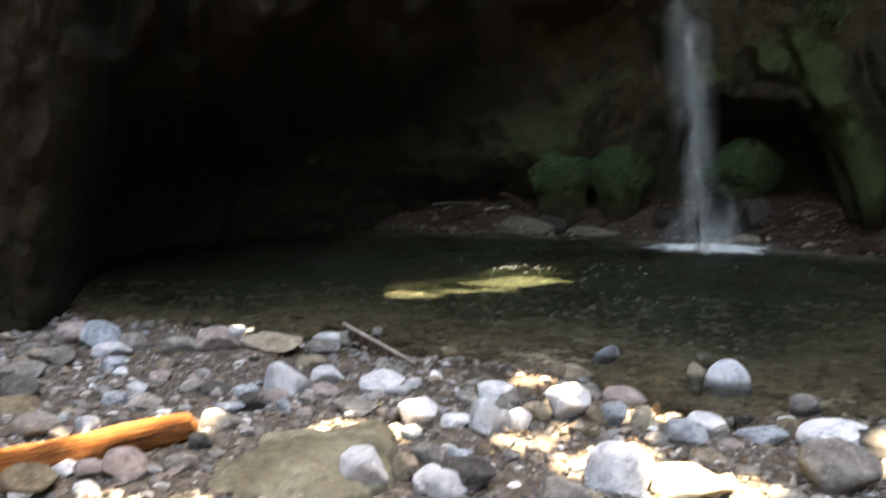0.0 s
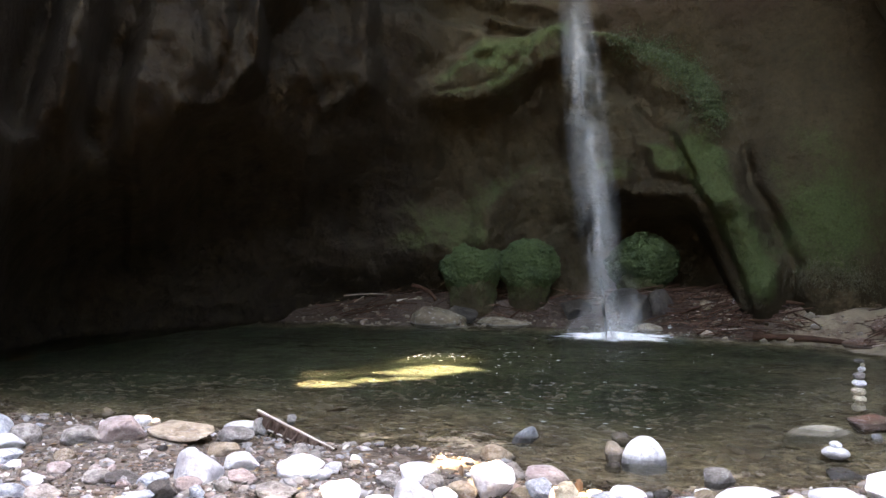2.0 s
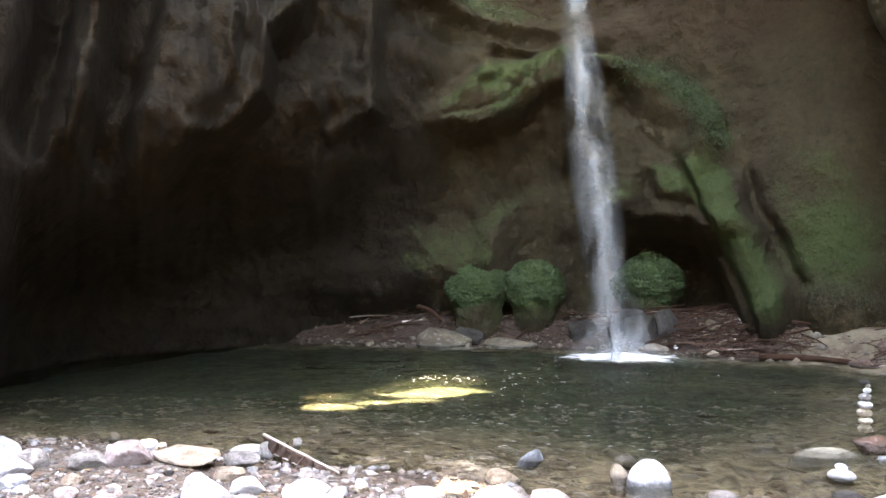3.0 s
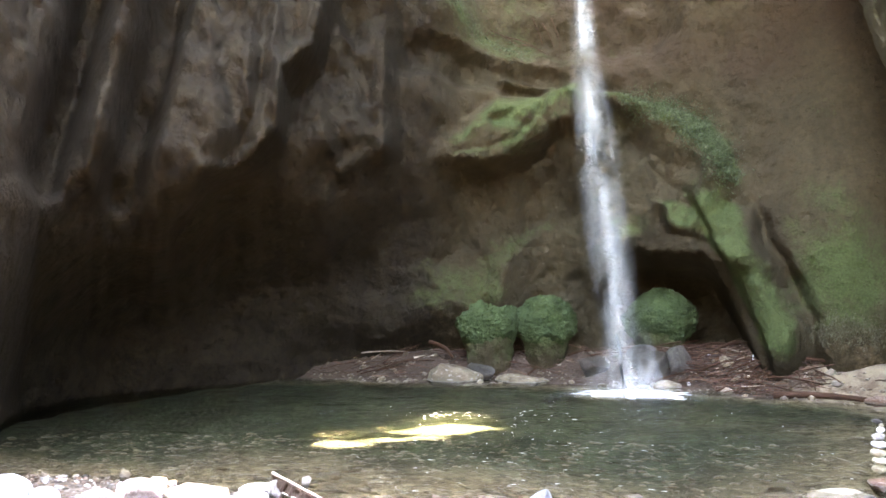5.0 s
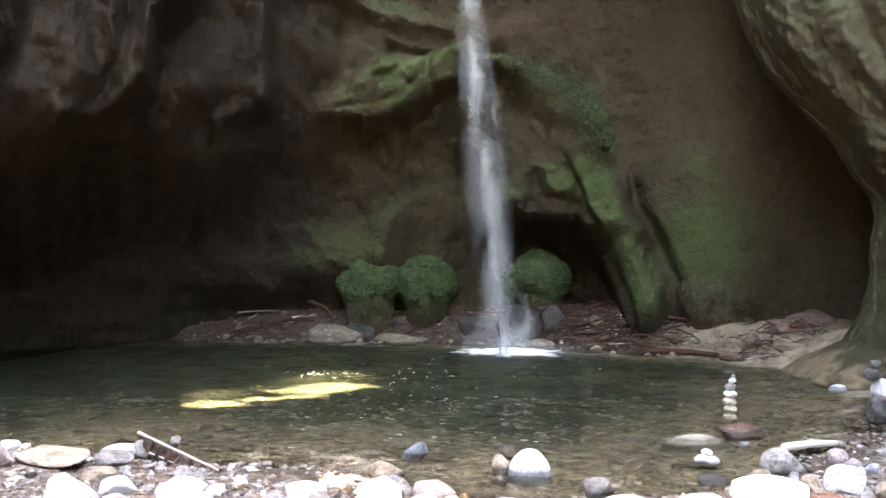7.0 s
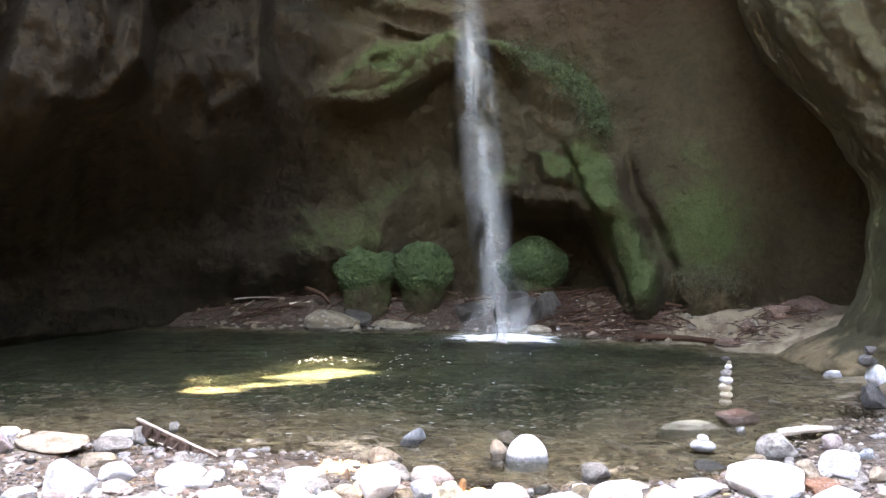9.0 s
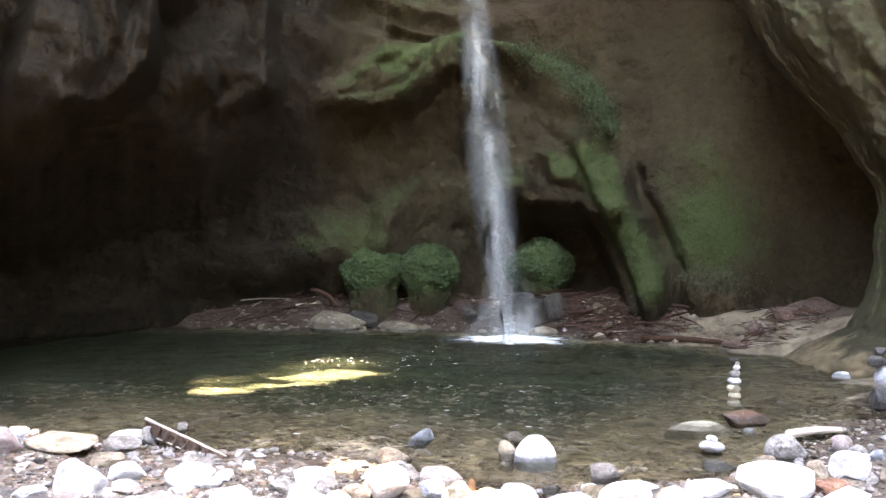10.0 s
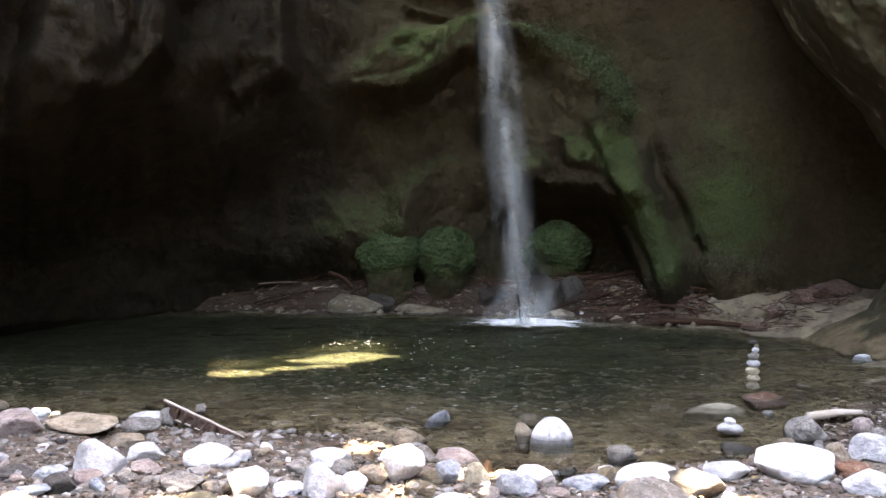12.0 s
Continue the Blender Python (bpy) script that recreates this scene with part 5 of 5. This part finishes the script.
stone(0.64, 3.62, 0.120, 0.036, GREY, "round", -2, seed=4)
stone(-0.14, 3.51, 0.115, 0.043, BLUE, "round", 20, seed=0)
stone(-0.26, 3.62, 0.099, 0.035, ROSE, "round", -19, seed=3)
stone(0.24, 4.01, 0.129, 0.059, GREY, "block", -6, seed=6)
stone(-0.38, 3.69, 0.093, 0.050, ROSE, "round", 23, seed=2)
stone(-0.48, 3.56, 0.098, 0.056, GREY, "round", 19, seed=5)


# ---- loose pebbles ----
def pebble_shapes(count, seed):
    """A few low stone shapes as plain arrays."""
    out = []
    for i in range(count):
        bm = stone_bmesh(seed + i, 1, 9, 0.16, (0.26, 0.42))
        bm.verts.ensure_lookup_table()
        out.append((np.array([v.co[:] for v in bm.verts]), np.array([[v.index for v in f.verts] for f in bm.faces])))
        bm.free()
    return out


def scatter(name, places, mat, label, category, seed, flat=(0.45, 0.8), shade=True):
    """Many small stones in one mesh. places: x, y, size, and how far each is sunk."""
    rng = np.random.default_rng(seed)
    shapes = pebble_shapes(12, seed)
    verts, faces, n = [], [], 0
    zs = ground_height(places[:, 0], places[:, 1])
    for (x, y, size, sink), z in zip(places, zs):
        co, fa = shapes[rng.integers(len(shapes))]
        a = rng.uniform(0, 2 * np.pi)
        c, s = np.cos(a), np.sin(a)
        sc = np.array([size * rng.uniform(0.75, 1.25), size * rng.uniform(0.6, 1.0), size * rng.uniform(*flat)])
        p = co * sc
        tilt = rng.normal(0, 0.2)
        p = np.stack([p[:, 0] * c - p[:, 1] * s, p[:, 0] * s + p[:, 1] * c, p[:, 2] + p[:, 0] * tilt], -1)
        verts.append(p + (x, y, z + sc[2] * (0.5 - sink)))
        faces.append(fa + n)
        n += len(co)
    me = bpy.data.meshes.new(name)
    me.from_pydata(np.concatenate(verts).tolist(), [], np.concatenate(faces).tolist())
    me.polygons.foreach_set("use_smooth", np.full(len(me.polygons), shade))
    me.materials.append(mat)
    ob = new(name, me)
    return tagged(ob, label, category, kind="stuff")


def spread(count, x0, x1, y0, y1, small, large, keep, seed, sink=(0.25, 0.5), power=2.5):
    """Random places inside a stretch of the plan; small sizes are the commonest."""
    rng = np.random.default_rng(seed)
    x, y = rng.uniform(x0, x1, count), rng.uniform(y0, y1, count)
    size = small + (large - small) * rng.uniform(0, 1, count) ** power
    ok = keep(x, y)
    return np.stack([x, y, size, rng.uniform(*sink, count)], -1)[ok]


on_bar = lambda x, y: (pool_depth(x, y) < 0.05) & ~((np.abs(x + 1.3) < 0.4) & (np.abs(y - 3.2) < 0.38))
in_pool = lambda x, y: pool_depth(x, y) > 0.3
scatter("gravel", np.concatenate([spread(9500, -5.6, 4.6, 2.3, 7.0, 0.016, 0.065, on_bar, 301), spread(9000, -3.6, 2.8, 2.4, 4.9, 0.014, 0.055, on_bar, 307)]), PEBBLE, "loose grey and brown gravel of the bar", "gravel", 41, shade=False)
scatter("stone_chips", spread(2100, -5.6, 4.6, 2.5, 6.6, 0.03, 0.10, on_bar, 302, (0.2, 0.4), 1.8), CHIP, "angular pale and grey stone chips on the gravel bar", "gravel", 42, (0.4, 0.75), False)
scatter("bed_pebbles", spread(4200, -6.5, 5.2, 4.6, 9.6, 0.03, 0.15, in_pool, 303, (0.55, 0.8), 2.5), BED_PEBBLE, "brown pebbles on the shallow pool bed", "gravel", 43, (0.15, 0.35))
scatter("bed_cobbles", spread(420, -6.5, 4.9, 5.4, 11.0, 0.12, 0.34, lambda x, y: (pool_depth(x, y) > 0.45) & (pool_depth(x, y) < 1.9), 305, (0.55, 0.8), 1.6), BED_PEBBLE, "brown and olive cobbles on the pool bed", "gravel", 45, (0.10, 0.22))
scatter("shore_pebbles", spread(5200, -5.4, 4.8, 4.2, 7.6, 0.02, 0.075, lambda x, y: (pool_depth(x, y) > -0.15) & (pool_depth(x, y) < 0.75), 306, (0.3, 0.6), 2.2), BED_PEBBLE, "wet brown pebbles at the water's edge", "gravel", 46, (0.35, 0.6), False)
scatter("far_pebbles", spread(1500, -7, 5.2, 12, 16.6, 0.04, 0.2, lambda x, y: pool_depth(x, y) < 0.15, 304, (0.3, 0.6), 3.0), BED_PEBBLE, "dark wet pebbles on the far bank", "gravel", 44)


# ---- leaf litter ----
def litter(name, places, label, seed):
    rng = np.random.default_rng(seed)
    verts, faces = [], []
    zs = ground_height(places[:, 0], places[:, 1])
    for (x, y, size, lift), z in zip(places, zs):
        a, k = rng.uniform(0, 2 * np.pi), len(verts)
        c, s = np.cos(a), np.sin(a)
        curl = rng.uniform(0.1, 0.6)
        for u, v in ((-1, 0), (-0.3, -0.5), (-0.3, 0.0), (-0.3, 0.5), (0.4, -0.45), (0.4, 0.0), (0.4, 0.45), (1, 0)):
            px, py = u * size, v * size
            verts.append((x + px * c - py * s, y + px * s + py * c, z + lift + abs(v) * curl * size + abs(u) * curl * 0.3 * size))
        faces += [(k, k + 1, k + 2), (k, k + 2, k + 3), (k + 1, k + 4, k + 5, k + 2), (k + 2, k + 5, k + 6, k + 3), (k + 4, k + 7, k + 5), (k + 5, k + 7, k + 6)]
    me = bpy.data.meshes.new(name)
    me.from_pydata(verts, [], faces)
    me.materials.append(LITTER)
    return tagged(new(name, me), label, "leaves", kind="stuff")


litter("leaf_litter", spread(1500, 3.9, 6.8, 11.4, 14.4, 0.02, 0.055, lambda x, y: (pool_depth(x, y) < -0.3) & (np.sin(x * 4 + y * 7) + np.sin(y * 3 - x * 9) > 0.2), 313, (0.01, 0.06)), "dark brown leaf litter on the sandy bank", 53)
near_edge = lambda x, y: (pool_depth(x, y) < 0.1) & (pool_depth(x, y) > -1.6)
litter("leaf_litter", spread(2600, -4.2, 2.6, 3.2, 6.4, 0.007, 0.030, near_edge, 311, (0.004, 0.035)), "scattered brown and yellow fallen leaves", 51)
litter("leaf_litter", spread(2600, -4.5, 5.6, 11.6, 16.2, 0.02, 0.06, lambda x, y: pool_depth(x, y) < -0.15, 312, (0.02, 0.1)), "brown leaf litter among the driftwood", 52)


# ---- driftwood and rocks of the far bank ----
def far_sticks():
    rng = random.Random(77)
    for i in range(330):
        if i < 250:
            x, y = rng.uniform(1.8, 4.7), rng.uniform(12.9, 15.6)
        else:
            x, y = rng.uniform(-4.9, 1.6), rng.uniform(15.0, 16.2)
        if pool_depth(x, y) > -0.2 or (x > 4.0 and rng.random() < 0.6):
            continue
        length, turn = rng.uniform(0.25, 1.2), rng.gauss(0, 0.6)
        dx, dy = math.cos(turn) * length / 2, math.sin(turn) * length / 2
        za, zb = float(ground_height(x - dx, y - dy)), float(ground_height(x + dx, y + dy))
        lift = rng.uniform(0.01, 0.12)
        r = 0.006 + 0.018 * rng.random() ** 2
        mat, word = (BROWN, "dark wet reddish-brown") if rng.random() < 0.93 else (DRIFT, "weathered grey-brown")
        branch((x - dx, y - dy, za + lift), (x + dx, y + dy, zb + lift + rng.uniform(-0.03, 0.15)), r, r * 0.6, mat,
               f"{word} driftwood stick on the far bank", seed=i, bend=0.08, sides=6)


def stick_tangle(x0, y0, count, spread_, seed):
    """A small tangle of drift sticks caught against a rock."""
    rng = random.Random(seed)
    for i in range(count):
        x, y, turn, length = x0 + rng.gauss(0, spread_), y0 + rng.gauss(0, spread_ * 0.6), rng.uniform(-1.2, 1.4), rng.uniform(0.12, 0.40)
        z = max(float(ground_height(x, y)), 0.0) + rng.uniform(0.02, 0.14)
        dx, dy = math.cos(turn) * length / 2, math.sin(turn) * length / 2
        branch((x - dx, y - dy, z), (x + dx, y + dy, z + rng.uniform(-0.02, 0.12)), rng.uniform(0.005, 0.012), 0.004, DRIFT if rng.random() < 0.15 else BROWN,
               "drift stick caught against the rock column", seed=seed + i, sides=6)


def drift_debris(name, count, x0, x1, y0, y1, seed, label):
    """Broken twigs and bark too small to count, heaped along the bank."""
    rng = np.random.default_rng(seed)
    verts, faces = [], []
    while count > 0:
        x, y = rng.uniform(x0, x1), rng.uniform(y0, y1)
        if pool_depth(x, y) > -0.1 or rng.uniform() > 0.35 + 0.65 * math.sin(x * 3.1 + y * 1.7) ** 2:
            count -= 0.25
            continue
        count -= 1
        turn, length, r_ = rng.normal(0, 0.7), rng.uniform(0.08, 0.45), rng.uniform(0.003, 0.011)
        way = np.array([math.cos(turn), math.sin(turn), rng.normal(0, 0.18)])
        side = np.array([-way[1], way[0], 0.0])
        c = np.array([x, y, float(ground_height(x, y)) + rng.uniform(0.0, 0.13)])
        k = len(verts)
        for e, thin in ((-0.5, 1.0), (0.1, 1.1), (0.5, 0.5)):
            m = c + way * length * e + side * (0.04 * length * (e == 0.1) * rng.normal())
            for p, q in ((-1, -0.6), (1, -0.6), (0, 1.0)):
                verts.append(tuple(m + side * p * r_ * thin + np.array([0, 0, q * r_ * thin])))
        for i in (0, 3):
            for a, b in ((0, 1), (1, 2), (2, 0)):
                faces.append((k + i + a, k + i + b, k + i + 3 + b, k + i + 3 + a))
        faces += [(k + 2, k + 1, k), (k + 6, k + 7, k + 8)]
    me = bpy.data.meshes.new(name)
    me.from_pydata(verts, [], faces)
    me.materials.append(DEBRIS)
    return tagged(new(name, me), label, "driftwood", kind="stuff")


far_sticks()
drift_debris("drift_debris", 1600, 1.7, 4.6, 12.9, 15.6, 611, "heap of broken reddish-brown twigs and bark on the far bank")
drift_debris("drift_debris", 130, 5.0, 6.3, 11.4, 12.7, 612, "broken twigs and roots heaped by the rock column")
drift_debris("drift_debris", 260, -4.6, 1.6, 14.9, 16.0, 613, "dark broken twigs strewn along the far bank")
stick_tangle(5.4, 11.75, 12, 0.16, 400)
stick_tangle(5.75, 12.3, 9, 0.2, 430)
branch((3.72, 12.88, 0.05), (4.95, 12.30, 0.05), 0.06, 0.04, BROWN, "dark waterlogged log along the water's edge", "log", "log", 3)
branch((3.80, 13.75, 0.62), (5.0, 13.25, 0.52), 0.035, 0.020, BROWN, "long reddish-brown driftwood pole on the bank", seed=5)
branch((-3.75, 15.6, 0.50), (-2.75, 15.65, 0.53), 0.014, 0.008, DRIFT, "pale bleached stick on the far bank", seed=9)
branch((-2.25, 15.5, 0.74), (-1.8, 15.2, 0.45), 0.05, 0.035, BROWN, "bent dark root end by the mossy boulder", seed=2, bend=0.2)
branch((-2.6, 15.4, 0.42), (-2.2, 15.5, 0.46), 0.02, 0.012, PALE, "thin pale stick on the far bank", seed=4)
branch((5.25, 11.5, 0.10), (5.75, 11.75, 0.20), 0.045, 0.03, DRIFT, "grey stick wedged against the rock column", seed=6)
branch((6.3, 13.3, 1.0), (7.0, 13.3, 0.6), 0.03, 0.02, BROWN, "dark root leaning against the rock", seed=7)
branch((5.35, 12.1, 0.42), (5.5, 11.75, 0.16), 0.03, 0.018, DRIFT, "bent grey root end sticking out of the bank", seed=11, bend=0.3)
branch((2.92, 5.98, 0.06), (3.42, 6.06, 0.07), 0.038, 0.025, PALE, "short bleached branch lying at the water's edge", seed=8)
for i, (x, y, w, h, m, k, words) in enumerate((
        (2.05, 14.35, 0.62, 0.52, WET, "block", "dark wet boulder beside the foot of the fall"), (2.55, 14.45, 0.55, 0.46, WET, "round", "dark wet boulder beside the foot of the fall"),
        (2.2, 14.0, 0.55, 0.14, TAN, "sharp", "flat brown rock at the far water's edge"), (-1.62, 14.8, 1.22, 0.38, OLIVE, "sharp", "flat wet brown rock at the far water's edge"),
        (-0.35, 14.75, 1.25, 0.17, OLIVE, "sharp", "flat wet brown rock at the far water's edge"), (-1.2, 15.0, 0.6, 0.3, WET, "round", "dark wet rock under the mossy boulder"),
        (3.83, 14.20, 0.18, 0.15, WHITE, "sharp", "small white stone among the driftwood"), (3.1, 14.75, 0.1, 0.05, WHITE, "sharp", "small white stone among the driftwood"), (2.6, 14.0, 0.08, 0.05, WHITE, "round", "small white stone among the driftwood"), (3.55, 13.7, 0.07, 0.05, CREAM, "sharp", "small pale stone among the driftwood"), (4.58, 13.72, 0.15, 0.15, WHITE, "sharp", "small white stone among the driftwood"), (4.85, 14.5, 0.12, 0.07, WHITE, "round", "small white stone among the driftwood"),
        (3.3, 14.2, 0.3, 0.16, OLIVE, "round", "tan rock among the driftwood"), (6.4, 12.5, 0.70, 0.20, EARTH_CLOD, "sharp", "brown clod of earth at the foot of the rock column"), (6.0, 12.25, 0.55, 0.15, EARTH_CLOD, "sharp", "brown clod of earth at the foot of the rock column"), (6.75, 12.75, 0.65, 0.22, EARTH_CLOD, "sharp", "brown clod of earth at the foot of the rock column"),
        (5.05, 12.0, 0.55, 0.12, EARTH_CLOD, "block", "low hump of sandy earth on the bank"), (3.1, 13.35, 0.28, 0.12, TAN, "round", "tan rock at the far water's edge"),
        (1.9, 14.9, 0.7, 0.35, WET, "round", "dark wet rock behind the fall"), (1.0, 14.9, 0.6, 0.28, WET, "block", "dark wet rock behind the fall"), (5.5, 12.25, 0.4, 0.2, EARTH_CLOD, "sharp", "clod of earth at the foot of the column"))):
    stone(x, y, w, h, m, k, 20 * math.sin(i * 2.3), sink=0.45, seed=i, label=words)


# ---- maidenhair ferns on the mossy arm ----
def fern_tuft(count, seed, line, spread_, size, mat, label, droop=0.6, slim=1.0):
    """Small leaves on the rock along a line of (share, bearing, height)."""
    rng = np.random.default_rng(seed)
    t = rng.uniform(0, 1, count)
    share, bearing, height = zip(*line)
    th_ = np.interp(t, share, bearing) + rng.normal(0, spread_[0], count)
    z = np.interp(t, share, height) + rng.normal(0, spread_[1], count)
    r = wall_reach(th_, z)[0] - rng.uniform(0.01, 0.08, count)
    verts, faces = [], []
    for i in range(count):
        c = np.array([math.sin(radians(th_[i])) * r[i], math.cos(radians(th_[i])) * r[i], z[i]])
        s = rng.uniform(*size)
        a, b = rng.normal(0, 1, 3), rng.normal(0, 1, 3)
        a[2] -= droop
        a /= np.linalg.norm(a)
        b = np.cross(a, b)
        b /= np.linalg.norm(b)
        k = len(verts)
        for u, v in ((-1, 0), (-0.2, -0.55), (1, 0), (-0.2, 0.55)):
            verts.append(tuple(c + a * u * s + b * v * s * slim))
        faces.append((k, k + 1, k + 2, k + 3))
    me = bpy.data.meshes.new("ferns")
    me.from_pydata(verts, [], faces)
    me.materials.append(mat)
    return tagged(new("ferns", me), label, "ferns", kind="stuff")


fern_tuft(6500, 5, [(0, 6.6, 5.35), (0.4, 10.6, 4.98), (0.75, 12.7, 4.3), (1, 13.6, 3.7)], (0.60, 0.17), (0.014, 0.028), FERN, "small dark green maidenhair leaves covering the rock arm")
fern_tuft(1600, 6, [(0, 18.9, 1.05), (0.5, 21.0, 1.1), (1, 23.6, 0.95)], (0.6, 0.14), (0.025, 0.060), STRAW, "fringe of pale dry moss and grass along the foot of the rock", 1.6, 0.16)
fern_tuft(900, 7, [(0, -7.5, 7.1), (1, -1.0, 6.35)], (0.9, 0.14), (0.012, 0.026), FERN, "small green leaves on the mossy brow beside the fall")


# ---- cobbles strewn between the larger stones ----
def cobbles():
    rng = random.Random(909)
    low = {}
    for m in (GREY, BLUE, WHITE, TAN, ROSE, DARK):
        for k in range(3):
            low[m.name, k] = mesh_of("cobble", stone_bmesh(600 + k * 5 + len(m.name), 3, 13, 0.08, (0.24, 0.40)), m)
    made = 0
    while made < 170:
        x, y = rng.uniform(-5.2, 4.4), rng.uniform(2.5, 6.4)
        d = float(pool_depth(x, y))
        if d > 0.02 or (abs(x + 1.3) < 0.5 and abs(y - 3.2) < 0.42):
            continue
        m = rng.choice((GREY, GREY, BLUE, WHITE, TAN, TAN, ROSE, ROSE, DARK))
        w = 0.06 + 0.10 * rng.random() ** 2
        h = w * rng.uniform(0.5, 0.8)
        ob = new("cobble", low[m.name, rng.randrange(3)])
        ob.matrix_world = Matrix.LocRotScale((x, y, float(ground_height(x, y)) + h * 0.25), Euler((rng.gauss(0, 0.2), rng.gauss(0, 0.2), rng.uniform(0, 6.28))), (w, w * rng.uniform(0.7, 0.95), h))
        tagged(ob, f"small {WORDS[m.name]} cobble half sunk in the gravel", "stone", "cobbles of the gravel bar")
        made += 1


cobbles()


# ---- dry curled leaves standing among the stones ----
def dry_leaf(x, y, height, turn, seed):
    rng = random.Random(seed)
    rows, cols = 9, 5
    T, U = np.meshgrid(np.linspace(0, 1, rows), np.linspace(-1, 1, cols), indexing="ij")
    wide = height * 0.32 * np.sin(np.pi * (0.06 + 0.9 * T)) ** 0.8 * (1 + 0.25 * np.sin(T * 22 + seed))
    X, Y, Z = U * wide, np.abs(U) * wide * 0.7 + 0.35 * height * T ** 2, height * T
    ob = new("dry_leaf", grid_mesh("dry_leaf", np.stack([X, Y, Z], -1), DRY))
    ob.matrix_world = pose(x, y, float(ground_height(x, y)) + 0.01, rng.uniform(-12, 12), rng.uniform(-15, 15), turn)
    return tagged(ob, "curled brown dry leaf standing among the stones", "leaf", "dry leaves on the gravel")


for i, (x, y, h) in enumerate(((0.27, 4.52, 0.075), (-0.45, 4.75, 0.07), (0.16, 4.42, 0.05), (-0.95, 5.05, 0.05))):
    dry_leaf(x, y, h, 40 * i, 70 + i)
